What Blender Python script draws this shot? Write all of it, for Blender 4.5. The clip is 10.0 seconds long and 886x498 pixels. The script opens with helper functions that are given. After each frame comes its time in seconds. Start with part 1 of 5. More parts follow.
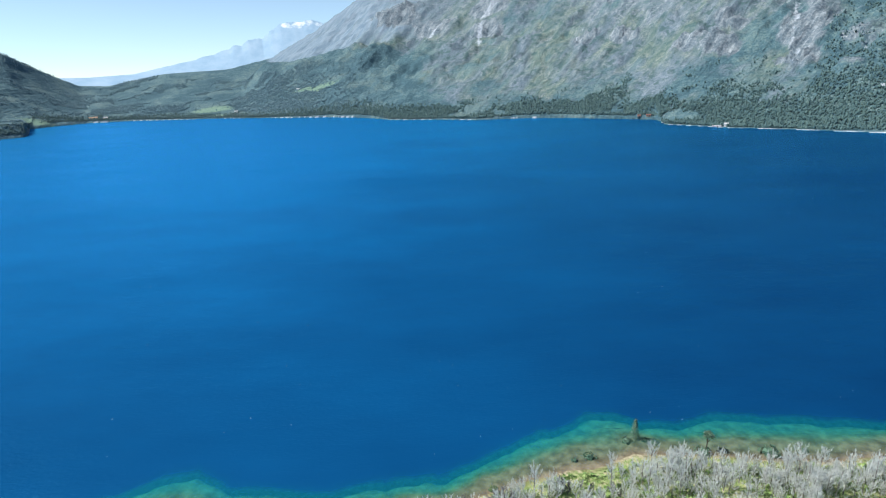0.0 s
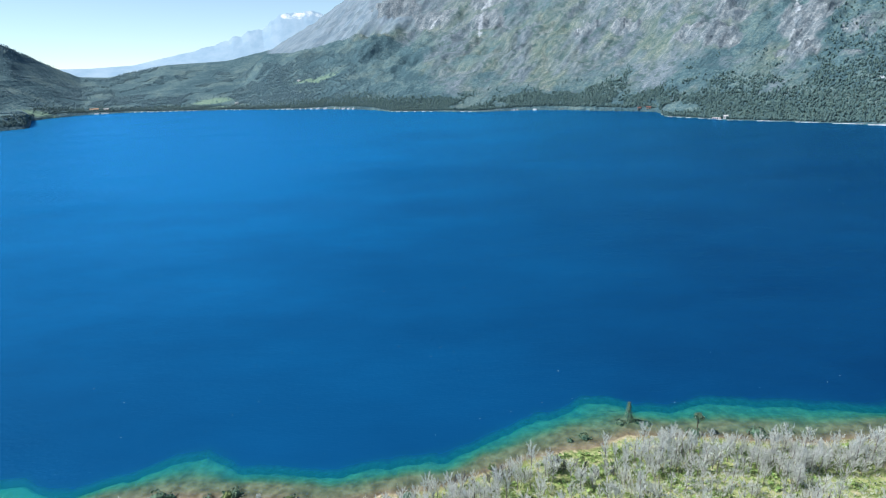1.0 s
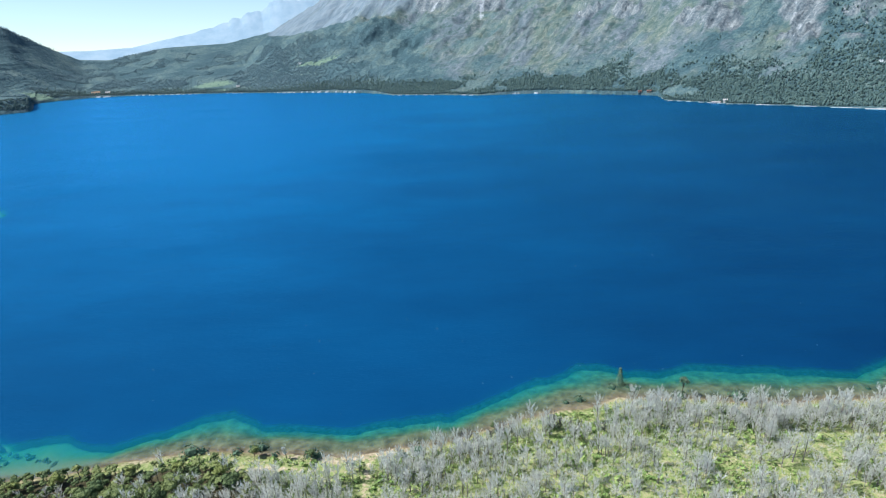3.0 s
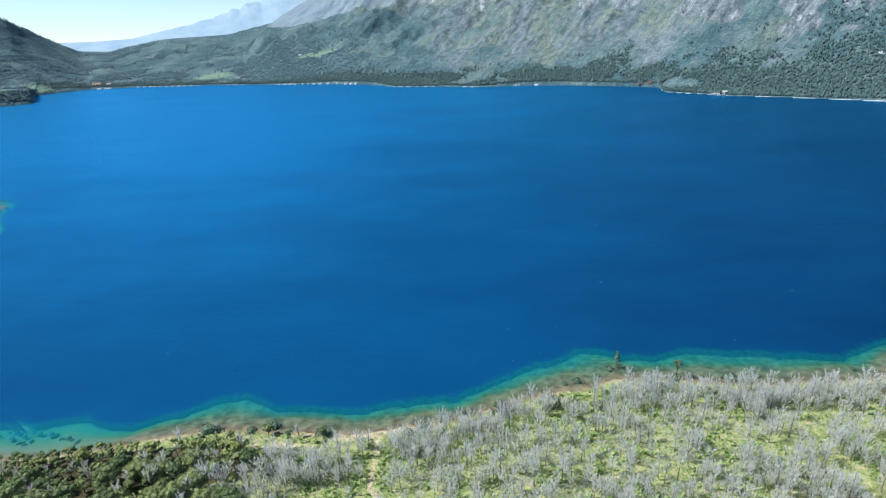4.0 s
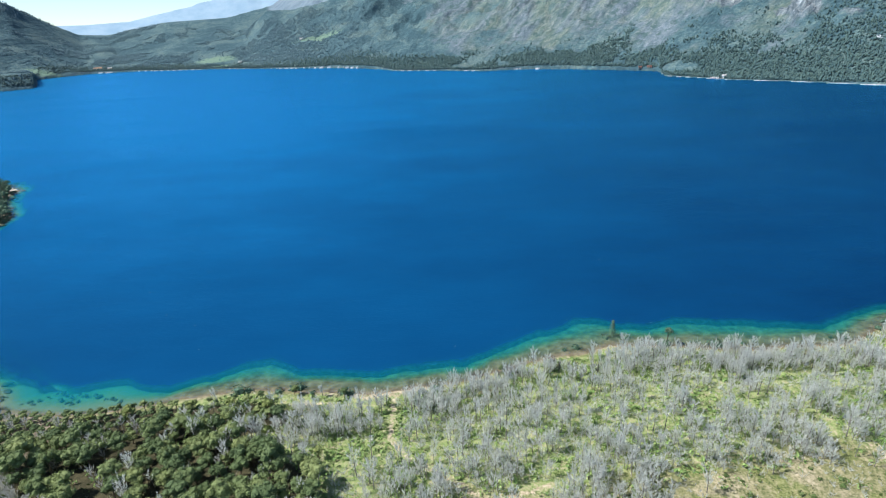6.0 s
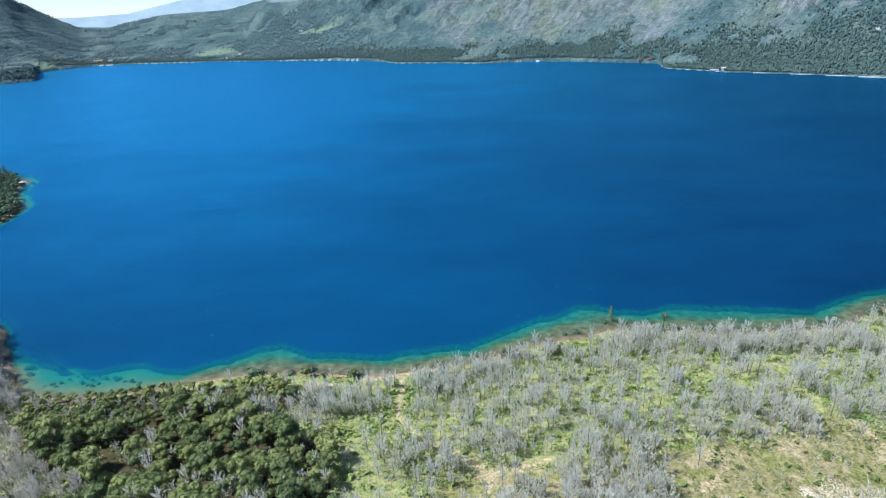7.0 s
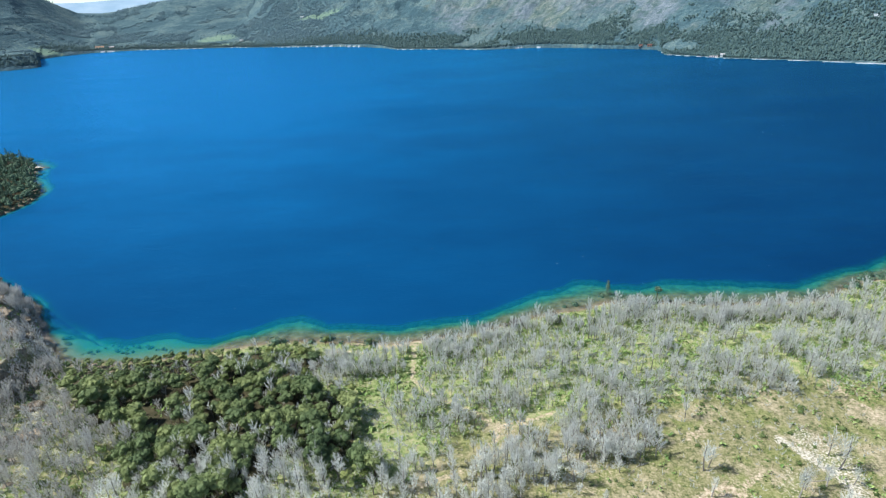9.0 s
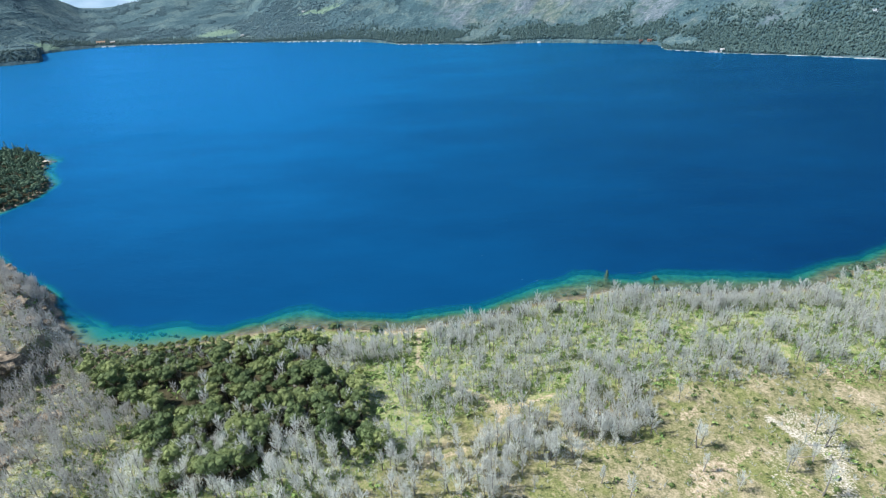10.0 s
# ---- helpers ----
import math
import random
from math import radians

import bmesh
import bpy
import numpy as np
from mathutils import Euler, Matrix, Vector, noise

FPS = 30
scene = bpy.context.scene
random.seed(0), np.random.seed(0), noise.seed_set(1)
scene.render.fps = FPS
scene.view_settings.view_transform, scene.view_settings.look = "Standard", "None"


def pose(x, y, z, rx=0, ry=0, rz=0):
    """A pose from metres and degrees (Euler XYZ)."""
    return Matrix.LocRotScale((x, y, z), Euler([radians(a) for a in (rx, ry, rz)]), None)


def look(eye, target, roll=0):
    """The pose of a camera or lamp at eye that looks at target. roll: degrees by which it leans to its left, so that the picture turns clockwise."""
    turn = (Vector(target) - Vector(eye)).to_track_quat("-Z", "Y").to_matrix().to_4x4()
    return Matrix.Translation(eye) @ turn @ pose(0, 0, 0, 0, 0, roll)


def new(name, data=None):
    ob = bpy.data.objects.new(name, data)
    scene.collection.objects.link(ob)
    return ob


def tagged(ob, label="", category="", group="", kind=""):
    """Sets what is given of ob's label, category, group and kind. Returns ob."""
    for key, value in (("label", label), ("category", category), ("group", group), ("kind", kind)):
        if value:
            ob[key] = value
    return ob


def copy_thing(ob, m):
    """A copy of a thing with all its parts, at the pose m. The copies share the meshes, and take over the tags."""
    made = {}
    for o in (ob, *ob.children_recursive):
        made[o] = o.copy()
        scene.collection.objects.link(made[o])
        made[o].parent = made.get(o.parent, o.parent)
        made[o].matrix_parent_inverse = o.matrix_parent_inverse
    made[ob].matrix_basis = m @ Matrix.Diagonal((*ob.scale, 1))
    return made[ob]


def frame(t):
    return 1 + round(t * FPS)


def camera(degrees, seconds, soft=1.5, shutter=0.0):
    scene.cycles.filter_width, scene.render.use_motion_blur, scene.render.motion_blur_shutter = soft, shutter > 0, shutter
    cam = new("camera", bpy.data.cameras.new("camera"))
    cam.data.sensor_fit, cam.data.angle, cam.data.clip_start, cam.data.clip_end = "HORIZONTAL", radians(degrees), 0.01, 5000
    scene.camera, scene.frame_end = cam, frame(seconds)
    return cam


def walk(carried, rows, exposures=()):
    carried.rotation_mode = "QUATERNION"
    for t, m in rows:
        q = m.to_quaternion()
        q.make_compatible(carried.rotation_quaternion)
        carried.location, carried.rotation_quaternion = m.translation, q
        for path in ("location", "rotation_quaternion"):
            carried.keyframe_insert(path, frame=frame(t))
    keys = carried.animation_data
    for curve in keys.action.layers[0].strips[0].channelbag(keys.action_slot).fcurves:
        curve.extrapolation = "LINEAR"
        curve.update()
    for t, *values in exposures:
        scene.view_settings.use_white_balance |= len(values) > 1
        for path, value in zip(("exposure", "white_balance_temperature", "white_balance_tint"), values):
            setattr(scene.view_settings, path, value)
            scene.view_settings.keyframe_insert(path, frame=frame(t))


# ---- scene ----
cam = camera(78.7, 10.0, soft=1.15)
PATH = [
    (0.0, (5.841, -0.114, 119.027), (5.533, 9.331, 115.757), -2.86),
    (0.5, (5.824, -3.131, 119.483), (5.510, 6.291, 116.146), -2.83),
    (1.0, (5.671, -6.331, 120.023), (5.352, 3.066, 116.618), -2.82),
    (1.5, (5.394, -9.699, 120.639), (5.069, -0.327, 117.166), -2.81),
    (2.0, (5.002, -13.218, 121.323), (4.674, -3.872, 117.780), -2.81),
    (2.5, (4.509, -16.872, 122.064), (4.176, -7.553, 118.452), -2.82),
    (4.0, (2.528, -28.488, 124.555), (2.186, -19.252, 120.736), -2.86),
    (4.5, (1.738, -32.524, 125.444), (1.394, -23.316, 121.558), -2.89),
    (5.0, (0.901, -36.615, 126.349), (0.556, -27.436, 122.397), -2.91),
    (5.5, (0.031, -40.746, 127.261), (-0.317, -31.595, 123.244), -2.94),
    (7.0, (-2.679, -53.212, 129.949), (-3.030, -44.144, 125.749), -3.01),
    (7.5, (-3.576, -57.340, 130.802), (-3.929, -48.298, 126.544), -3.04),
    (8.0, (-4.453, -61.426, 131.617), (-4.806, -52.410, 127.305), -3.06),
    (8.5, (-5.297, -65.455, 132.388), (-5.651, -56.464, 128.024), -3.07),
    (9.0, (-6.097, -69.411, 133.104), (-6.452, -60.444, 128.692), -3.08),
    (9.5, (-6.841, -73.279, 133.759), (-7.197, -64.334, 129.281), -3.09),
    (10.0, (-7.520, -77.041, 134.342), (-7.877, -68.117, 129.857), -3.09),
]
walk(cam, [(t, look(eye, target, roll)) for t, eye, target, roll in PATH])

# ---- world, sun, exposure ----
SUN_EL, SUN_AZ = 50.0, -91.0        # degrees; azimuth clockwise from +y
world = bpy.data.worlds.new("world")
scene.world = world
world.use_nodes = True
wn, wl = world.node_tree.nodes, world.node_tree.links
sky = wn.new("ShaderNodeTexSky")
sky.sky_type, sky.sun_disc = "NISHITA", False
sky.sun_elevation, sky.sun_rotation = radians(SUN_EL), radians(SUN_AZ)
sky.altitude, sky.air_density, sky.dust_density, sky.ozone_density = 1500.0, 0.9, 0.0, 3.0
tint = wn.new("ShaderNodeMix")
tint.data_type, tint.blend_type = "RGBA", "MULTIPLY"
tint.inputs[0].default_value, tint.inputs[7].default_value = 1.0, (0.80, 0.97, 1.04, 1)
wl.new(sky.outputs[0], tint.inputs[6])
hazy = wn.new("ShaderNodeHueSaturation")
hazy.inputs["Saturation"].default_value = 0.82
wl.new(tint.outputs[2], hazy.inputs["Color"])
wl.new(hazy.outputs[0], wn["Background"].inputs[0])
wn["Background"].inputs[1].default_value = 0.097
sun = new("sun", bpy.data.lights.new("sun", "SUN"))
sun.data.energy, sun.data.angle, sun.data.color = 4.75, radians(0.55), (1.0, 0.97, 0.92)
sd = Vector((math.sin(radians(SUN_AZ)) * math.cos(radians(SUN_EL)), math.cos(radians(SUN_AZ)) * math.cos(radians(SUN_EL)), math.sin(radians(SUN_EL))))
sun.matrix_world = look(sd * 500, (0, 0, 0))
scene.view_settings.exposure = 0.55


# ---- numbers: noise and plan ----
def hash2(ix, iy, seed):
    v = (ix.astype(np.int64) * 374761393 + iy.astype(np.int64) * 668265263 + seed * 974711) & 0x7FFFFFFF
    v = ((v ^ (v >> 13)) * 1274126177) & 0x7FFFFFFF
    return ((v ^ (v >> 16)) & 0xFFFF) / 65535.0


def value_noise(x, y, seed=0):
    ix, iy = np.floor(x), np.floor(y)
    fx, fy = x - ix, y - iy
    fx, fy = fx * fx * fx * (fx * (fx * 6 - 15) + 10), fy * fy * fy * (fy * (fy * 6 - 15) + 10)
    a, b = hash2(ix, iy, seed), hash2(ix + 1, iy, seed)
    c, d = hash2(ix, iy + 1, seed), hash2(ix + 1, iy + 1, seed)
    return (a + (b - a) * fx) * (1 - fy) + (c + (d - c) * fx) * fy


def fbm(x, y, octaves=4, seed=0, ridged=False):
    x, y = np.asarray(x, float), np.asarray(y, float)
    total, amp, norm = np.zeros(np.broadcast(x, y).shape), 1.0, 0.0
    for k in range(octaves):
        n = value_noise(x * 2 ** k + 17.3 * k, y * 2 ** k - 9.1 * k, seed + k)
        total += amp * (1 - abs(2 * n - 1) if ridged else n)
        norm += amp
        amp *= 0.5
    return total / norm


def step(x, a, b):
    u = np.clip((x - a) / (b - a), 0, 1)
    return u * u * (3 - 2 * u)


def seg_dist(x, y, pts, closed=False):
    best = np.full(np.shape(x), 1e9)
    ends = list(zip(pts, pts[1:] + (pts[:1] if closed else [])))
    if not closed:
        ends = list(zip(pts[:-1], pts[1:]))
    for (ax, ay), (bx, by) in ends:
        dx, dy = bx - ax, by - ay
        u = np.clip(((x - ax) * dx + (y - ay) * dy) / (dx * dx + dy * dy + 1e-9), 0, 1)
        best = np.minimum(best, np.hypot(x - ax - u * dx, y - ay - u * dy))
    return best


def inside(x, y, pts):
    odd = np.zeros(np.shape(x), bool)
    for (ax, ay), (bx, by) in zip(pts, pts[1:] + pts[:1]):
        cross = ((ay > y) != (by > y)) & (x < (bx - ax) * (y - ay) / ((by - ay) or 1e-9) + ax)
        odd ^= cross
    return odd


# the near shore, from the western bay to the east, and round behind the camera
NEAR = [(-336, 276), (-329, 300), (-338, 330), (-369, 364), (-383, 385), (-383, 398), (-408, 418), (-470, 440), (-640, 450), (-1500, 700),
        (-1500, -1500), (1500, -1500), (1500, 420), (700, 330), (400, 240), (260, 186), (196, 155), (168, 147), (153, 137), (117, 134),
        (82, 138), (58, 140), (50, 136), (29, 131), (12, 126), (-1, 120), (-23, 115), (-37, 113), (-52, 115), (-72, 117), (-86, 116.5),
        (-102, 114), (-127, 108), (-152, 106), (-174, 110), (-187, 122), (-199, 135), (-214, 152), (-235, 166), (-263, 185), (-303, 218),
        (-370, 240), (-450, 250), (-420, 262), (-380, 266)]
# how far the pale shelf, and the sand on it, reach from the bank, by x
SHELF = [(-400, 11), (-335, 9), (-320, 2), (-196, 2), (-187, 6), (-178, 11), (-165, 14), (-148, 17), (-134, 19), (-122, 12), (-115, 8.5), (-102, 13), (-90, 18.5), (-80, 21), (-67, 13.5), (-53, 12.4), (-20, 13.6), (7, 11),
         (18, 14.5), (33, 20), (48, 22.5), (57, 20), (65, 15), (76, 15.5), (89, 21), (117, 21.5), (131, 18.5), (149, 13.5), (164, 10.5), (180, 12.5), (210, 13)]
SAND = [(-400, 2), (-192, 0.5), (-178, 6), (-130, 7), (-115, 5), (-90, 8), (-76, 9), (-53, 9.5), (-20, 9), (7, 6), (18, 8), (32, 12), (41, 15), (55, 12), (67, 7.5), (84, 8), (106, 12), (129, 12), (148, 8.5), (180, 9), (210, 9)]
# the far side by azimuth from the first eye: shore distance, crest distance, crest height
FAR = [(-90, 1700, 3000, 420), (-60, 1700, 2700, 380), (-44, 1640, 2400, 300), (-40.2, 1589, 2300, 240), (-38.4, 1594, 2310, 211), (-38.2, 1690, 2320, 206), (-37.9, 1850, 2330, 198),
       (-36.2, 1879, 2400, 155), (-33.8, 1886, 2500, 98), (-31.7, 1855, 2500, 91), (-27.1, 1740, 2400, 126), (-21.8, 1610, 2400, 130),
       (-17.6, 1510, 2500, 168), (-13, 1430, 2600, 278), (-9, 1335, 2700, 395), (-6.7, 1260, 2700, 450), (2, 1165, 2600, 540), (6.3, 1158, 2500, 590),
       (11.5, 1138, 2400, 640), (17, 1106, 2300, 670), (19.9, 1080, 2250, 680), (20.7, 1011, 2200, 680), (26, 970, 2150, 660), (33.5, 950, 2100, 640),
       (38, 946, 2050, 620), (60, 1000, 2200, 560), (90, 1400, 2600, 400)]


def far_plan(x, y):
    az = np.degrees(np.arctan2(x - 6, y))
    r = np.hypot(x - 6, y)
    cols = list(zip(*FAR))
    wob = 16 * (fbm(x / 90, y / 90, 3, 41) - 0.5)
    return az, r, np.interp(az, cols[0], cols[1]) + wob, np.interp(az, cols[0], cols[2]), np.interp(az, cols[0], cols[3])


def slope_foot(az):
    """Where the far slopes begin, by azimuth: a smoothed shore."""
    foot = [(-90, 1700), (-46, 1720), (-40, 1800), (-34, 1860), (-30, 1810), (-24, 1670), (-17, 1500), (-7, 1270), (2, 1168), (17, 1095), (23, 1005), (38, 946), (90, 1400)]
    return np.interp(az, [p[0] for p in foot], [p[1] for p in foot])


# bare cliffs on the far slopes: x, y, reach
CRAGS = [(144, 1968, 75), (115, 1827, 60), (337, 1475, 55), (499, 1237, 50), (540, 1172, 50), (700, 1130, 75), (735, 1160, 60), (640, 1040, 48), (745, 1044, 55), (671, 960, 30), (-60, 1960, 80), (-191, 2111, 110), (430, 1420, 40), (600, 1250, 40)]


def crag_mask(x, y):
    m = np.zeros(np.shape(x))
    for cx, cy, reach in CRAGS:
        m = np.maximum(m, np.exp(-(((x - cx) ** 2 + (y - cy) ** 2) / reach ** 2)))
    return step(m + 0.9 * (fbm(x / 34, y / 34, 4, 44) - 0.5), 0.42, 0.80)


def fall_line(az, u):
    """Metres across and along the ribs of the far slopes, which lean to the east as they climb."""
    return (az - 21 * u) * 34, u * 1400


def near_side(x, y):
    """Metres inland of the near shore; negative out in the lake."""
    d = seg_dist(x, y, NEAR, True)
    s = np.where(inside(x, y, NEAR), d, -d)
    return s + 3.0 * (fbm(x / 9, y / 9, 3, 11) - 0.5)


def ground_height(x, y):
    x, y = np.asarray(x, float), np.asarray(y, float)
    s = near_side(x, y)
    # near land: a low flat, a knoll in the west with a cliff to the water, a second knoll to the south-west
    low = 0.35 + 3.2 * step(s, 3, 45) + 1.6 * (fbm(x / 28, y / 28, 4, 3) - 0.5) * step(s, 2, 25)
    low = low + (9.5 * step(-x, 108, 165) + 4 * step(-x, 190, 240)) * step(s, 0, 12) + 5.5 * step(-x, 15, 75) * step(85 - y, 0, 50)
    low = low + 3.2 * (fbm(x / 11, y / 11, 3, 5, True) - 0.55) * step(-x, 120, 160)
    low = low + 17 * step(-x, 330, 400) * step(s, 5, 50)
    steep = 0.13 + 2.4 * step(-x, 176, 196) * (x > -320)
    land = np.minimum(low, 0.05 + np.maximum(s, 0) * steep)
    shelf = np.interp(x, [p[0] for p in SHELF], [p[1] for p in SHELF])
    out = np.maximum(-s, 0) + 3.5 * (fbm(x / 16, y / 16, 3, 21) - 0.5) * step(-s, 1, 6)
    sand = np.interp(x, [p[0] for p in SAND], [p[1] for p in SAND])
    bed = -0.27 * step(out, 0, sand * 0.5) - 0.30 * step(-x, 100, 130) * step(out, 0, 6) - 1.5 * step(out, sand * 0.62, np.maximum(shelf * 0.95, sand + 2.0)) - 2.2 * np.maximum(out - shelf, 0) - 0.02 * out
    bed = bed - 0.28 * (fbm(x / 9, y / 5, 3, 23) - 0.48) * step(out, 2, 6)
    z = np.where(s > 0, land, np.maximum(bed, -30))
    # far side
    az, r, rs, rc, zc = far_plan(x, y)
    rise_from = slope_foot(az)
    u = np.clip((r - rise_from) / (rc - rise_from), 0, 1.6)
    rise = np.where(u < 1, zc * (0.55 * u + 0.45 * u ** 1.8), zc * (1 - 0.55 * (u - 1)))
    # a wooded foothill in front of the bare flank
    hill_r = np.interp(az, [-40, -18, -10, 0, 8], [2400, 2080, 1960, 1800, 1650])
    hill_z = np.interp(az, [-21, -18.1, -14.4, -11.1, -8.3, -5, -1, 4, 8], [60, 138, 152, 162, 166, 150, 115, 70, 40]) + 22 * (fbm(az / 2.2, az * 0, 3, 34) - 0.5)
    hu = (r - rise_from) / (hill_r - rise_from)
    hill = hill_z * np.where(hu < 1, np.clip(hu, 0, 1) ** 1.15, 1 - 1.6 * (hu - 1))
    rise = np.maximum(rise, hill)
    fa, fb = fall_line(az, u)
    gully = fbm(fa / 150, fb / 620, 5, 31, True) - 0.55
    rib = fbm(fa / 420, fb / 900, 3, 36) - 0.5
    rough = fbm(x / 55, y / 55, 4, 37) - 0.5
    steep_side = step(az, -17, -6)
    f = rise + np.minimum(zc, 420) / 420 * ((30 + 34 * steep_side) * gully * step(u, 0.1, 0.55) + 110 * rib * steep_side * step(u, 0.12, 0.6) + 22 * rough * step(u, 0.02, 0.2)) * (1 - 0.75 * np.exp(-((u - 1) / 0.16) ** 2) * (zc < 420))
    f = f + 24 * (fbm(fa / 42, fb / 70, 4, 38, True) - 0.5) * steep_side * step(u, 0.12, 0.3)
    f = f + 10 * (fbm(fa / 17, fb / 48, 3, 39, True) - 0.5) * step(az, -19, -14) * step(u, 0.15, 0.35)
    crag = crag_mask(x, y)
    f = f + crag * (30 * (fbm(fa / 24, fb / 110, 4, 45, True) - 0.45) + 12 * (fbm(x / 16, y / 16, 3, 46) - 0.5))
    f = np.minimum(np.maximum(f, 0.4 + 2 * step(r - rs, 0, 40) + 24 * step(-az, 37.6, 38.5) * step(r - rs, 0, 60)), 0.1 + 0.5 * np.maximum(r - rs, 0))
    far = (y > 0) & (r > rs) & (r > 700)
    return np.where(far, f, z)


# ---- materials ----
def material(name, rough=0.9, spec=0.3):
    m = bpy.data.materials.new(name)
    m.use_nodes = True
    b = m.node_tree.nodes["Principled BSDF"]
    b.inputs["Roughness"].default_value = rough
    b.inputs["Specular IOR Level"].default_value = spec
    return m, m.node_tree.nodes, m.node_tree.links, b


def n_noise(nodes, links, scale, detail=5.0, vec=None, stretch=None):
    n = nodes.new("ShaderNodeTexNoise")
    n.inputs["Scale"].default_value, n.inputs["Detail"].default_value, n.inputs["Roughness"].default_value = scale, detail, 0.62
    if vec is None:
        vec = nodes.new("ShaderNodeNewGeometry").outputs["Position"]
    if stretch:
        mp = nodes.new("ShaderNodeMapping")
        mp.inputs["Scale"].default_value = stretch
        links.new(vec, mp.inputs[0])
        vec = mp.outputs[0]
    links.new(vec, n.inputs["Vector"])
    return n.outputs["Fac"]


def n_ramp(nodes, links, fac, stops):
    r = nodes.new("ShaderNodeValToRGB")
    els = r.color_ramp.elements
    while len(els) < len(stops):
        els.new(0.5)
    for e, (p, c) in zip(els, stops):
        e.position, e.color = p, (*c, 1) if len(c) == 3 else c
    links.new(fac, r.inputs[0])
    return r.outputs[0]


def n_mix(nodes, links, fac, a, b, mode="MIX"):
    m = nodes.new("ShaderNodeMix")
    m.data_type, m.blend_type = "RGBA", mode
    for sock, v in ((m.inputs[0], fac), (m.inputs[6], a), (m.inputs[7], b)):
        if isinstance(v, (int, float)):
            sock.default_value = v
        elif isinstance(v, tuple):
            sock.default_value = (*v, 1)
        else:
            links.new(v, sock)
    return m.outputs[2]


def n_math(nodes, links, op, a, b=0.0, clamp=False):
    m = nodes.new("ShaderNodeMath")
    m.operation, m.use_clamp = op, clamp
    for sock, v in ((m.inputs[0], a), (m.inputs[1], b)):
        if isinstance(v, (int, float)):
            sock.default_value = v
        else:
            links.new(v, sock)
    return m.outputs[0]


def n_attr(nodes, name):
    a = nodes.new("ShaderNodeAttribute")
    a.attribute_name = name
    return a.outputs["Fac"]


def n_bump(nodes, links, b, height, dist, strength=1.0):
    n = nodes.new("ShaderNodeBump")
    n.inputs["Strength"].default_value, n.inputs["Distance"].default_value = strength, dist
    links.new(height, n.inputs["Height"])
    links.new(n.outputs[0], b.inputs["Normal"])


def edge(nodes, links, mask, grain, soft=0.25):
    """A cover mask broken up by grain: 0 to 1."""
    v = n_math(nodes, links, "ADD", mask, grain)
    lo = n_math(nodes, links, "SUBTRACT", v, 1.0 - soft / 2)
    return n_math(nodes, links, "DIVIDE", lo, soft, True)


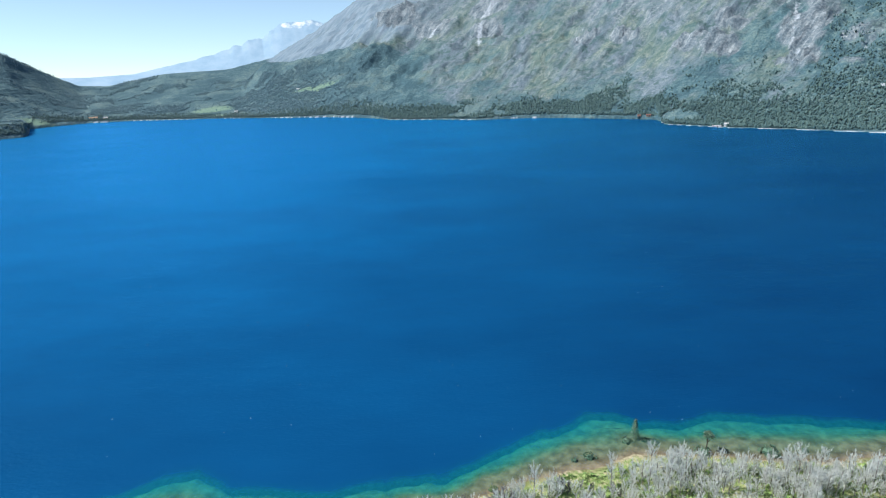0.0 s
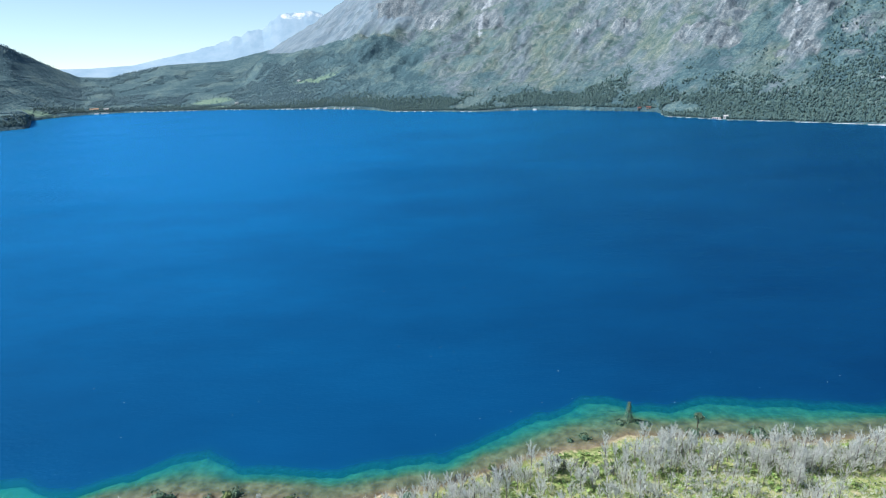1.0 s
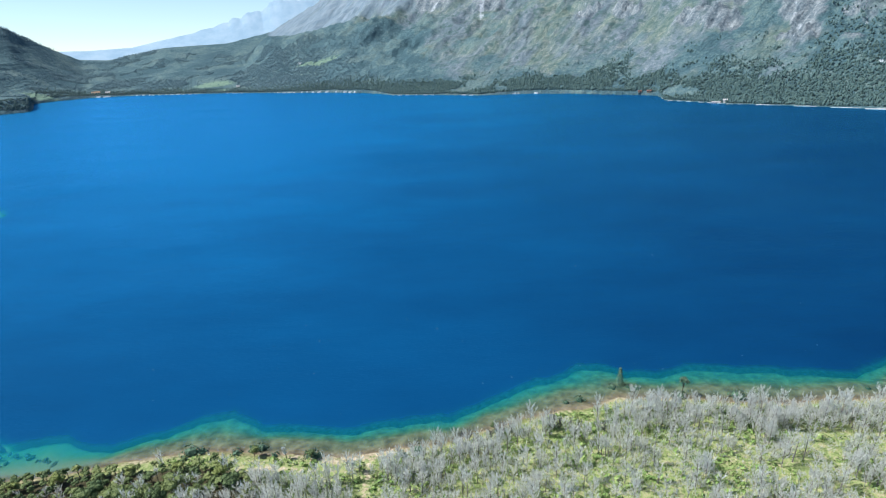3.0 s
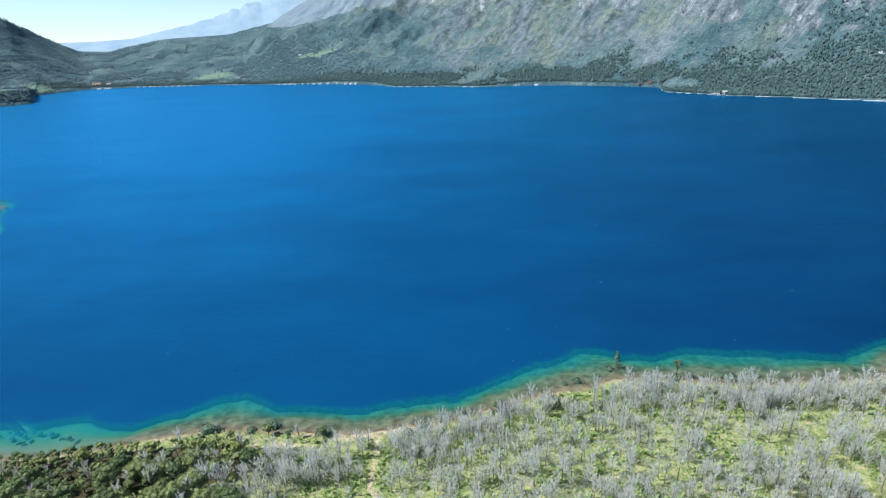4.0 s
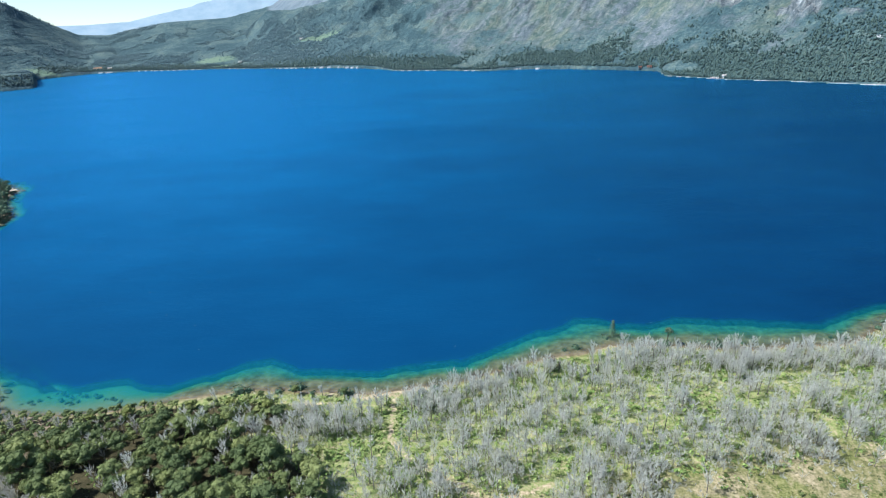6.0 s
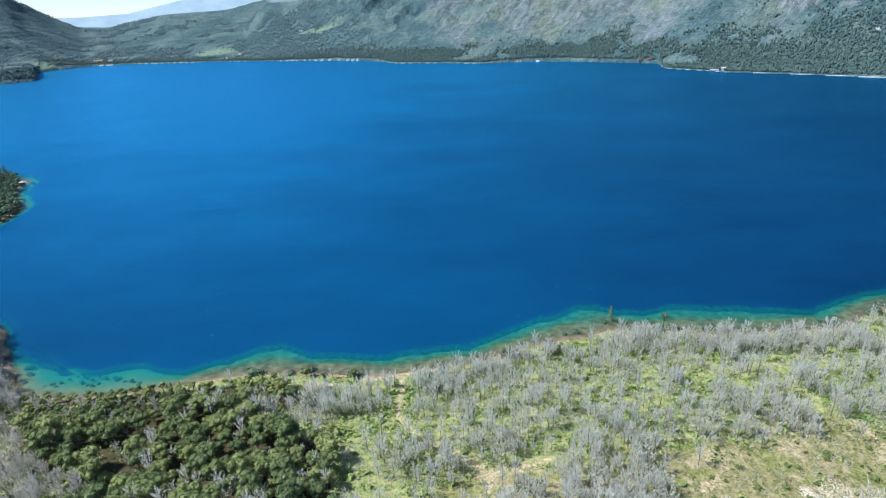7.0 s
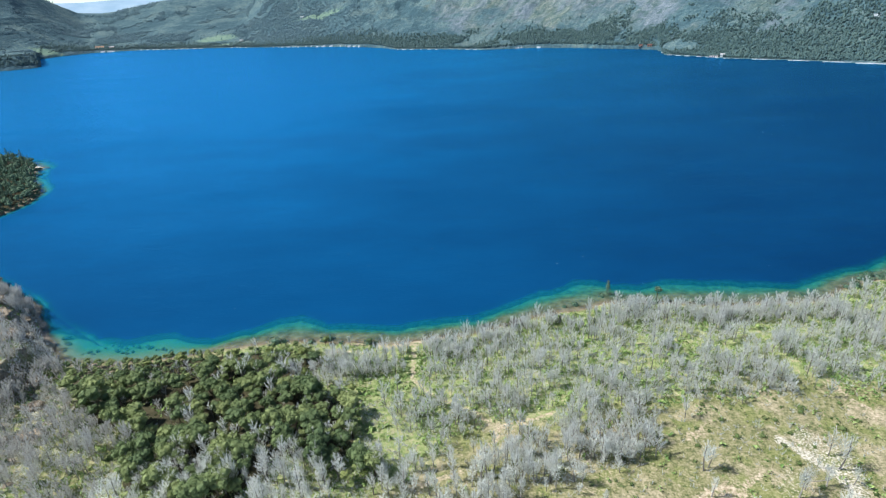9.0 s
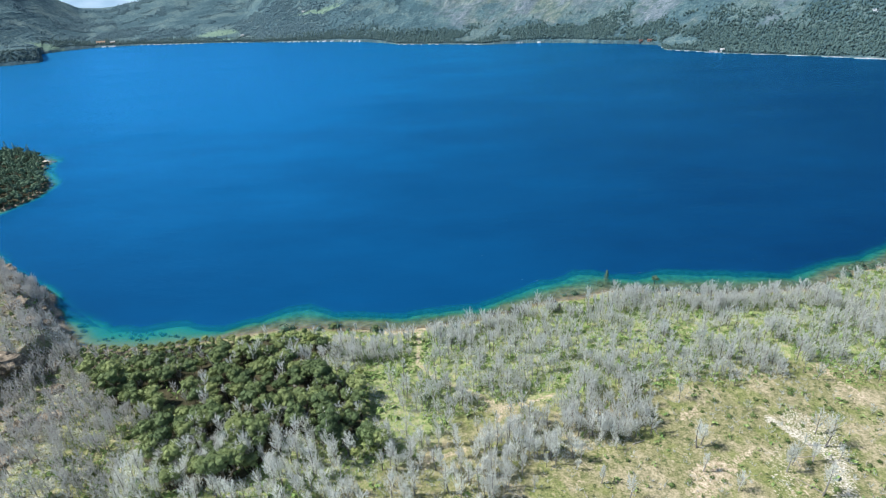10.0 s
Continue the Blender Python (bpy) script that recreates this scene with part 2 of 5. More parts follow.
def make_ground_material():
    m, nd, lk, b = material("ground_cover", 0.95, 0.15)
    fine, mid, wide = n_noise(nd, lk, 1.6, 5), n_noise(nd, lk, 0.28, 6), n_noise(nd, lk, 0.05, 5)
    tuft = n_noise(nd, lk, 0.75, 3)
    mottle = n_math(nd, lk, "ADD", n_math(nd, lk, "MULTIPLY", n_noise(nd, lk, 0.5, 6), 0.45), n_math(nd, lk, "MULTIPLY", n_noise(nd, lk, 1.7, 6), 0.55))
    lush = n_ramp(nd, lk, mottle, [(0.36, (0.045, 0.07, 0.025)), (0.45, (0.165, 0.23, 0.08)), (0.52, (0.28, 0.33, 0.14)), (0.57, (0.34, 0.32, 0.19)), (0.65, (0.48, 0.43, 0.31))])
    dry = n_ramp(nd, lk, mottle, [(0.36, (0.11, 0.125, 0.066)), (0.45, (0.22, 0.21, 0.122)), (0.53, (0.365, 0.322, 0.208)), (0.64, (0.52, 0.457, 0.345))])
    dry = n_mix(nd, lk, n_ramp(nd, lk, wide, [(0.46, (0.8,) * 3), (0.54, (0,) * 3)]), dry, n_ramp(nd, lk, mottle, [(0.38, (0.06, 0.09, 0.035)), (0.48, (0.17, 0.18, 0.075)), (0.63, (0.33, 0.30, 0.18))]))
    green_patch = n_ramp(nd, lk, n_noise(nd, lk, 0.11, 6), [(0.50, (0,) * 3), (0.58, (0.75,) * 3)])
    dry = n_mix(nd, lk, green_patch, dry, n_ramp(nd, lk, mottle, [(0.38, (0.07, 0.11, 0.035)), (0.5, (0.17, 0.20, 0.065)), (0.64, (0.30, 0.30, 0.14))]))
    bare = n_ramp(nd, lk, fine, [(0.36, (0.26, 0.205, 0.14)), (0.5, (0.45, 0.375, 0.27)), (0.62, (0.60, 0.52, 0.40))])
    pale = n_ramp(nd, lk, fine, [(0.36, (0.34, 0.31, 0.25)), (0.5, (0.54, 0.51, 0.43)), (0.62, (0.70, 0.67, 0.60))])
    stone = n_ramp(nd, lk, fine, [(0.32, (0.08, 0.068, 0.052)), (0.47, (0.23, 0.195, 0.15)), (0.64, (0.42, 0.36, 0.285))])
    bed = n_ramp(nd, lk, n_noise(nd, lk, 0.3, 6), [(0.36, (0.105, 0.085, 0.055)), (0.5, (0.18, 0.148, 0.098)), (0.64, (0.27, 0.225, 0.155))])
    col = n_mix(nd, lk, edge(nd, lk, n_attr(nd, "lush"), wide, 0.35), dry, lush)
    # brown leaf litter, darkened to stand in for shade under the trees
    col = n_mix(nd, lk, edge(nd, lk, n_attr(nd, "shady_litter"), mid, 0.3), col, n_ramp(nd, lk, mottle, [(0.4, (0.03, 0.032, 0.018)), (0.6, (0.09, 0.08, 0.045))]))
    col = n_mix(nd, lk, edge(nd, lk, n_attr(nd, "stone"), mid, 0.25), col, stone)
    col = n_mix(nd, lk, edge(nd, lk, n_attr(nd, "bare"), n_noise(nd, lk, 0.85, 5), 0.16), col, bare)
    col = n_mix(nd, lk, edge(nd, lk, n_attr(nd, "pale"), n_noise(nd, lk, 1.7, 5), 0.14), col, pale)
    weed = n_noise(nd, lk, 0.16, 5, None, (0.45, 1.6, 1.0))
    bed = n_mix(nd, lk, edge(nd, lk, n_attr(nd, "weed"), weed, 0.14), bed, (0.022, 0.03, 0.02))
    bed = n_mix(nd, lk, edge(nd, lk, n_attr(nd, "white_bed"), n_noise(nd, lk, 0.22, 5), 0.4), bed, (0.22, 0.215, 0.165))
    col = n_mix(nd, lk, edge(nd, lk, n_attr(nd, "bed"), mid, 0.2), col, bed)
    # far side: woods below, scrub and scree above, pale scars, meadows; hues carry haze
    fv = nd.new("ShaderNodeCombineXYZ")
    lk.new(n_attr(nd, "fall_across"), fv.inputs[0])
    lk.new(n_attr(nd, "fall_along"), fv.inputs[1])
    fvec = fv.outputs[0]
    far_mid, far_fine = n_noise(nd, lk, 0.022, 6), n_noise(nd, lk, 0.13, 5)
    streak = n_noise(nd, lk, 0.022, 7, fvec, (1.0, 0.3, 1.0))
    band = n_noise(nd, lk, 0.009, 6, fvec, (1.0, 0.4, 1.0))
    speck = n_noise(nd, lk, 0.30, 3)
    tufted = n_math(nd, lk, "ADD", n_math(nd, lk, "MULTIPLY", streak, 0.35), n_math(nd, lk, "MULTIPLY", n_noise(nd, lk, 0.075, 8, fvec, (1.0, 0.5, 1.0)), 0.65))
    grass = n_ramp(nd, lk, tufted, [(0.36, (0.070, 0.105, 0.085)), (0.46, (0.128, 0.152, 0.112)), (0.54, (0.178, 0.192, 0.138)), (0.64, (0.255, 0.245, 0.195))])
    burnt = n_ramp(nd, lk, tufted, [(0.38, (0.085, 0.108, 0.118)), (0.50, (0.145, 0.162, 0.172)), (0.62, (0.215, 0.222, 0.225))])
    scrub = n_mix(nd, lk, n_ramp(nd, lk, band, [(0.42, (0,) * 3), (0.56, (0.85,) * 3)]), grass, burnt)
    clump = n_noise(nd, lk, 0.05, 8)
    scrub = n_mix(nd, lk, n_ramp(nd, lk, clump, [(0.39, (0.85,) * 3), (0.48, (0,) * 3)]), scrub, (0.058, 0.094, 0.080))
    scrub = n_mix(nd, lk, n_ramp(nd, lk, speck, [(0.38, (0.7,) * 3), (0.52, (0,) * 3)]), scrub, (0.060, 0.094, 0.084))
    # grey scree on the bare flank above the foothill, blued and paled for haze
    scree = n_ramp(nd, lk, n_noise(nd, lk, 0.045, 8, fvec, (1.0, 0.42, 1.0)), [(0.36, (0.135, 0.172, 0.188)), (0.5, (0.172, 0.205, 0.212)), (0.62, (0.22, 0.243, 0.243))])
    scrub = n_mix(nd, lk, edge(nd, lk, n_attr(nd, "scree"), streak, 0.4), scrub, scree)
    rock = n_ramp(nd, lk, n_math(nd, lk, "ADD", n_math(nd, lk, "MULTIPLY", n_noise(nd, lk, 0.07, 7, fvec, (1.0, 0.4, 1.0)), 0.55), n_math(nd, lk, "MULTIPLY", n_noise(nd, lk, 0.2, 6), 0.45)), [(0.38, (0.065, 0.08, 0.085)), (0.47, (0.128, 0.145, 0.142)), (0.54, (0.195, 0.20, 0.185)), (0.64, (0.33, 0.32, 0.285))])
    far_coarse = n_noise(nd, lk, 0.045, 5)
    stand_age = n_noise(nd, lk, 0.011, 5)
    canopy = n_math(nd, lk, "ADD", n_math(nd, lk, "MULTIPLY", far_fine, 0.35), n_math(nd, lk, "MULTIPLY", far_coarse, 0.2))
    wood = n_ramp(nd, lk, n_math(nd, lk, "ADD", canopy, n_math(nd, lk, "MULTIPLY", stand_age, 0.45)),
                  [(0.44, (0.048, 0.086, 0.088)), (0.485, (0.068, 0.112, 0.111)), (0.52, (0.092, 0.138, 0.127)), (0.57, (0.138, 0.176, 0.146))])
    # shadows between the far trees, painted in as dark specks
    wood = n_mix(nd, lk, n_ramp(nd, lk, speck, [(0.40, (0.6,) * 3), (0.53, (0,) * 3)]), wood, (0.040, 0.075, 0.076))
    field = n_ramp(nd, lk, far_fine, [(0.3, (0.13, 0.195, 0.125)), (0.7, (0.20, 0.25, 0.16))])
    fc = n_mix(nd, lk, edge(nd, lk, n_attr(nd, "rock"), n_math(nd, lk, "ADD", n_math(nd, lk, "MULTIPLY", streak, 0.45), n_math(nd, lk, "MULTIPLY", far_fine, 0.55)), 0.12), scrub, rock)
    fc = n_mix(nd, lk, edge(nd, lk, n_attr(nd, "wood"), far_mid, 0.22), fc, wood)
    fc = n_mix(nd, lk, edge(nd, lk, n_attr(nd, "field"), far_fine, 0.3), fc, field)
    fc = n_mix(nd, lk, edge(nd, lk, n_attr(nd, "scar"), far_fine, 0.3), fc, n_ramp(nd, lk, speck, [(0.3, (0.27, 0.265, 0.25)), (0.7, (0.48, 0.465, 0.43))]))
    # haze over the far side, put into the base colour as a blue lift
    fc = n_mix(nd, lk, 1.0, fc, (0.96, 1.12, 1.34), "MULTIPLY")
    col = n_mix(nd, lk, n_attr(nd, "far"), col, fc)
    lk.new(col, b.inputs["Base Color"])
    h = n_math(nd, lk, "ADD", n_math(nd, lk, "MULTIPLY", tuft, 0.35), n_math(nd, lk, "MULTIPLY", n_math(nd, lk, "ADD", n_math(nd, lk, "MULTIPLY", n_math(nd, lk, "ADD", far_fine, far_coarse), 5.0), n_math(nd, lk, "MULTIPLY", n_noise(nd, lk, 0.05, 6, fvec, (1.0, 0.35, 1.0)), 16.0)), n_attr(nd, "far")))
    n_bump(nd, lk, b, h, 1.0, 0.6)
    return m


def make_water_material():
    m = bpy.data.materials.new("lake_water")
    m.use_nodes = True
    nd, lk = m.node_tree.nodes, m.node_tree.links
    nd.clear()
    out = nd.new("ShaderNodeOutputMaterial")
    depth = n_attr(nd, "depth")
    clear = nd.new("ShaderNodeCombineColor")
    for k, a in enumerate((0.72, 0.20, 0.34)):
        lk.new(n_math(nd, lk, "POWER", math.exp(-a), depth), clear.inputs[k])
    pos = nd.new("ShaderNodeNewGeometry").outputs["Position"]
    broad = n_noise(nd, lk, 0.005, 4, pos, (1.0, 2.0, 1.0))
    deep = n_mix(nd, lk, n_ramp(nd, lk, broad, [(0.35, (0, 0, 0)), (0.65, (1, 1, 1))]), (0.0002, 0.024, 0.068), (0.0003, 0.029, 0.082))
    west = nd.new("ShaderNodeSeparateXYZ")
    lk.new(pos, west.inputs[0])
    # sky sheen painted into the body colour, stronger to the north-west
    sky_sheen = n_math(nd, lk, "ADD", n_math(nd, lk, "ADD", n_math(nd, lk, "MULTIPLY", west.outputs[0], -0.0013), n_math(nd, lk, "MULTIPLY", west.outputs[1], 0.00055)), n_math(nd, lk, "MULTIPLY", broad, 0.7))
    # the painted sheen fades again towards the western bay
    sheen_cut = n_math(nd, lk, "ADD", n_math(nd, lk, "MULTIPLY", west.outputs[0], -1.0), n_math(nd, lk, "MULTIPLY", west.outputs[1], -0.5))
    sheen_cut = n_math(nd, lk, "DIVIDE", n_math(nd, lk, "ADD", sheen_cut, 10.0), 300.0, True)
    sky_sheen = n_math(nd, lk, "SUBTRACT", sky_sheen, n_math(nd, lk, "MULTIPLY", sheen_cut, 0.5))
    deep = n_mix(nd, lk, n_ramp(nd, lk, sky_sheen, [(0.15, (0, 0, 0)), (0.55, (0.39, 0.39, 0.39)), (0.95, (1, 1, 1))]), (0.0012, 0.026, 0.086), (0.0030, 0.107, 0.280))
    teal = (0.003, 0.140, 0.120)
    near_shelf = n_math(nd, lk, "POWER", math.exp(-0.42), depth)
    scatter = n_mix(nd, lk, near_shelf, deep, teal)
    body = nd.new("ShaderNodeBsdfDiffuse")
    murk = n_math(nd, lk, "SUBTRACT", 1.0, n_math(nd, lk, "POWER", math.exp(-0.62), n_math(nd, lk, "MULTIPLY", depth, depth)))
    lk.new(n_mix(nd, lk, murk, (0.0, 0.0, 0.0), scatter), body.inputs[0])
    seen = nd.new("ShaderNodeBsdfTransparent")
    lk.new(clear.outputs[0], seen.inputs[0])
    both = nd.new("ShaderNodeAddShader")
    lk.new(body.outputs[0], both.inputs[0])
    lk.new(seen.outputs[0], both.inputs[1])
    gloss = nd.new("ShaderNodeBsdfGlossy")
    gloss.inputs["Roughness"].default_value = 0.27
    gloss.inputs["Color"].default_value = (0.11, 0.58, 1.0, 1)
    fres = nd.new("ShaderNodeFresnel")
    fres.inputs["IOR"].default_value = 1.333
    ripple = n_noise(nd, lk, 0.5, 4, pos, (1.0, 1.9, 1.0))
    swell = n_noise(nd, lk, 0.06, 3, pos, (1.0, 2.4, 1.0))
    bump = nd.new("ShaderNodeBump")
    bump.inputs["Strength"].default_value, bump.inputs["Distance"].default_value = 0.36, 1.0
    lk.new(n_math(nd, lk, "ADD", ripple, n_math(nd, lk, "MULTIPLY", swell, 1.6)), bump.inputs["Height"])
    lk.new(bump.outputs[0], gloss.inputs["Normal"])
    lk.new(bump.outputs[0], fres.inputs["Normal"])
    mix = nd.new("ShaderNodeMixShader")
    streaks = n_ramp(nd, lk, n_noise(nd, lk, 0.0042, 5, pos, (1.0, 3.6, 1.0)), [(0.36, (0.41,) * 3), (0.5, (0.50,) * 3), (0.66, (0.55,) * 3)])
    lk.new(n_math(nd, lk, "MULTIPLY", fres.outputs[0], n_math(nd, lk, "MULTIPLY", streaks, 1.9)), mix.inputs[0])
    lk.new(both.outputs[0], mix.inputs[1])
    lk.new(gloss.outputs[0], mix.inputs[2])
    lk.new(mix.outputs[0], out.inputs[0])
    return m


GROUND, WATER = make_ground_material(), make_water_material()


# ---- mesh helpers ----
def mesh_of(name, verts, faces, mat, smooth=False):
    """A mesh from arrays; faces: n x 3 or n x 4 indices."""
    me = bpy.data.meshes.new(name)
    verts, faces = np.asarray(verts, np.float32), np.asarray(faces, np.int32)
    k = faces.shape[1]
    me.vertices.add(len(verts))
    me.vertices.foreach_set("co", verts.ravel())
    me.loops.add(faces.size)
    me.loops.foreach_set("vertex_index", faces.ravel())
    me.polygons.add(len(faces))
    me.polygons.foreach_set("loop_start", np.arange(0, faces.size, k, dtype=np.int32))
    me.polygons.foreach_set("use_smooth", np.full(len(faces), smooth))
    me.update(calc_edges=True)
    me.materials.append(mat)
    return me


def set_attr(me, name, values):
    me.attributes.new(name, "FLOAT", "POINT").data.foreach_set("value", np.asarray(values, np.float32))


# ---- the ground sheet and the lake ----
az_deg = np.concatenate([np.arange(-53, 52, 0.25), np.arange(52, 307, 3.5)])
ring = [0.02, 15.0, 30.0, 45.0]
for reach, growth in ((110, 1.05), (150, 1.009), (345, 1.0056), (470, 1.02), (620, 1.011), (950, 1.03), (2300, 1.0068), (3000, 1.012), (4900, 1.03)):
    while ring[-1] < reach:
        ring.append(ring[-1] * growth)
ring = np.array(ring)
A, R = np.meshgrid(np.radians(az_deg), ring)
GX, GY = (R * np.sin(A)).ravel(), (-80 + R * np.cos(A)).ravel()
GZ = ground_height(GX, GY)
na, nr = len(az_deg), len(ring)
ii, jj = np.meshgrid(np.arange(nr - 1), np.arange(na), indexing="ij")
jn = (jj + 1) % na
quads = np.stack([ii * na + jj, ii * na + jn, (ii + 1) * na + jn, (ii + 1) * na + jj], -1).reshape(-1, 4)

# the evergreen grove
GROVE = [(-168, 104), (-128, 106), (-95, 109), (-74, 110), (-62, 104), (-60, 97), (-80, 90), (-62, 82), (-44, 70), (-42, 54), (-48, 42), (-62, 50), (-72, 30), (-92, 26), (-106, 38), (-110, 56), (-135, 68), (-153, 84)]
TRACKS = [[(-27, 111), (-27, 107), (-26, 88), (-19, 78), (-3, 68), (4, 62), (23, 68)], [(4, 62), (2, 56), (-2, 53)], [(69, 61), (62, 55)],
          [(77, 42), (71, 38), (66, 35)], [(117, 79), (121, 70), (124, 62)], [(-70, 108), (-60, 109), (-48, 108)], [(-20, 40), (-8, 45)], [(-42, 111), (-27, 112), (-20, 113)]]
# open sandy ground: line, half width, cover; and the same for pale gravel
SANDY = [([(-3, 68), (4, 62), (15, 65)], 4, 0.47), ([(-20, 79), (-3, 68)], 3.2, 0.44), ([(-2, 53), (2, 57)], 3, 0.42), ([(-14, 36), (-4, 44), (2, 47)], 3, 0.42), ([(66, 35), (59, 33), (56, 26), (55, 12)], 8, 0.55), ([(118, 78), (122, 62)], 7, 0.44), ([(70, 62), (62, 54)], 5, 0.42), ([(33, 42), (20, 30), (10, 20)], 7, 0.40), ([(88, 36), (80, 22)], 8, 0.42)]
GRAVEL = [([(88, 54), (94, 46), (99, 36), (95, 26), (92, 8)], 3.4, 0.55), ([(95, 54), (101, 47), (100, 38), (94, 26)], 10, 0.47), ([(84, 40), (80, 30), (76, 18)], 8, 0.40)]

SCARS = [([(745, 1275), (725, 1236), (690, 1172), (664, 1125), (641, 1088), (646, 1076)], 4), ([(640, 1062), (622, 1042), (605, 1025)], 5), ([(170, 2010), (125, 1932), (112, 1905)], 16),
         ([(102, 1880), (92, 1800), (88, 1747)], 11), ([(-9, 1976), (-47, 1929), (-81, 1899)], 10), ([(348, 1529), (325, 1488)], 6), ([(690, 900), (661, 875)], 4), ([(720, 1000), (735, 1050)], 5)]
FIELDS = [(-715, 1650, 75, 45, 10), (-400, 1656, 85, 20, 3), (-660, 1560, 40, 22, 0), (-1150, 1500, 55, 28, 30)]


def cover(x, y, z):
    s = near_side(x, y)
    az, r, rs, rc, zc = far_plan(x, y)
    rise_from = slope_foot(az)
    u = np.clip((r - rise_from) / (rc - rise_from), 0, 1.6)
    far = ((y > 0) & (r > rs - 5) & (r > 700)).astype(float)
    bound = np.interp(x, [-150, -60, -29, -5, 22, 51, 70, 101, 139, 200], [20, 22, 42, 68, 66, 72, 80, 83, 78, 90])
    lush = np.where(x < -320, 0.85, 1.0 - 0.42 * step(-x, 88, 120)) * np.clip(0.55 + (y - bound) / 28, 0.08, 0.85) * step(s, 0, 3)
    track = np.min([seg_dist(x, y, t) for t in TRACKS], axis=0)
    ragged = 4.0 * (fbm(x / 4, y / 4, 3, 15) - 0.5)
    bare = 0.54 * (1 - step(track + 0.4 * ragged, 0.2, 2.4))
    for pts, wide, most in SANDY:
        bare = np.maximum(bare, most * (1 - step(seg_dist(x, y, pts) + ragged, wide * 0.2, wide)))
    pale = 0.8 * (1 - step(np.hypot(x + 391, y - 405) + ragged, 6, 13))
    for pts, wide, most in GRAVEL:
        pale = np.maximum(pale, most * (1 - step(seg_dist(x, y, pts) + ragged, wide * 0.2, wide)))
    bare = np.maximum(bare, 0.52 * (1 - step(abs(s - 1.0), 1, 4)) * step(x, -66, -50) * (1 - step(x, -16, -8)))
    bare = np.maximum(bare, 0.34 * step(x, 10, 60) * (1 - step(y, 40, 72)))
    stone = np.maximum(0.95 * (1 - step(s, np.where(x < -320, 3, 7), np.where(x < -320, 8, 18))) * step(-x, 172, 195), 0.52 * step(-x, 125, 150) * (x > -320))
    shady_litter = np.maximum(0.85 * (x < -320), 0.8 * inside(x, y, GROVE))
    bed = step(-z, -0.25, 0.1)
    shelf = np.interp(x, [p[0] for p in SHELF], [p[1] for p in SHELF])
    weed = 0.40 * np.exp(-((-s / shelf - 0.68) / 0.22) ** 2) * step(x, 30, 60)
    white_bed = 0.75 * step(-x, 92, 125) * step(-s, 0.5, 4)
    wood = 0.74 + 0.36 * (1 - step(az, -22, -8)) - 0.42 * step(u, 0.0, np.interp(az, [-40, -30, -15, -5, 5, 14, 20, 25, 38], [4.0, 3.5, 1.3, 0.55, 0.28, 0.18, 0.22, 0.40, 0.9]))
    wood = wood + 0.85 * (fbm((az - 21 * u) * 34 / 110, u * 1400 / 230, 4, 35) - 0.5)
    fa, fb = fall_line(az, u)
    rock = 0.24 + 0.42 * crag_mask(x, y) + 0.20 * step(u, 0.22, 0.6) * step(az, -14, -2) + 0.26 * np.exp(-((az - 31) / 4.5) ** 2) * step(u, 0.18, 0.28) + 0.25 * np.exp(-((az - 17) / 4) ** 2 - ((u - 0.42) / 0.12) ** 2)
    scar = np.zeros_like(x)
    for pts, wide in SCARS:
        scar = np.maximum(scar, 0.60 * (1 - step(seg_dist(x, y, pts) + 14 * (fbm(x / 12, y / 12, 3, 43) - 0.5), wide * 0.3, wide * 1.3)))
    beach = np.interp(az, [-37.9, -37.4, -34.2, -33.8, -25, -24, -19, -18.4, -11, -10.4, -6.8, -6.2, 1.4, 2.0, 5.5, 5.8, 8.3, 8.8, 19.9, 20.3],
                      [0, 0.5, 0.5, 0.72, 0.7, 0.4, 0.45, 0.72, 0.72, 0.4, 0.4, 0.74, 0.74, 0.3, 0.3, 0.62, 0.62, 0, 0, 0.8])
    scar = np.maximum(scar, 0.9 * (r - rs > 0) * (1 - step(r - rs, 0.002 * r, 0.008 * r)) * step(fbm(x / 50, y / 50, 3, 47) + beach, 0.95, 1.12))
    wood = wood - 0.5 * crag_mask(x, y)
    hill_r = np.interp(az, [-40, -18, -10, 0, 8], [2400, 2080, 1960, 1800, 1650])
    scree = 0.72 * step(r - hill_r + 160 * (fbm(x / 120, y / 120, 3, 48) - 0.5), -60, 160) * step(az, -19, -17.5) * (1 - step(az, -7, 4))
    wood = wood + 0.42 * step(az, 31, 33.5) - 0.9 * scree + 0.32 * (1 - scree) * step(az, -24, -18) * (1 - step(az, -7, 0))
    field = np.zeros_like(x)
    for fx, fy, long, wide, turn in FIELDS:
        c, k = math.cos(radians(turn)), math.sin(radians(turn))
        field = np.maximum(field, 0.9 * np.exp(-((((x - fx) * c + (y - fy) * k) / long) ** 2 + (((y - fy) * c - (x - fx) * k) / wide) ** 2)))
    return dict(lush=lush, bare=bare, pale=pale, weed=weed, shady_litter=shady_litter, white_bed=white_bed, stone=stone, bed=bed, scree=scree, wood=wood, rock=rock, scar=scar, field=field, far=far, fall_across=fa, fall_along=fb)


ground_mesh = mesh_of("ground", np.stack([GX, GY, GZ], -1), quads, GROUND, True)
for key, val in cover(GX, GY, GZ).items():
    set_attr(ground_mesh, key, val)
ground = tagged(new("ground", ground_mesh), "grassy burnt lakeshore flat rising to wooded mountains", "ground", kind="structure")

wet = (GZ[quads] < 0.3).any(1)
used, back = np.unique(quads[wet], return_inverse=True)
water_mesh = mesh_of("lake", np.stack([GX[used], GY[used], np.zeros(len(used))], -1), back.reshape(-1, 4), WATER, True)
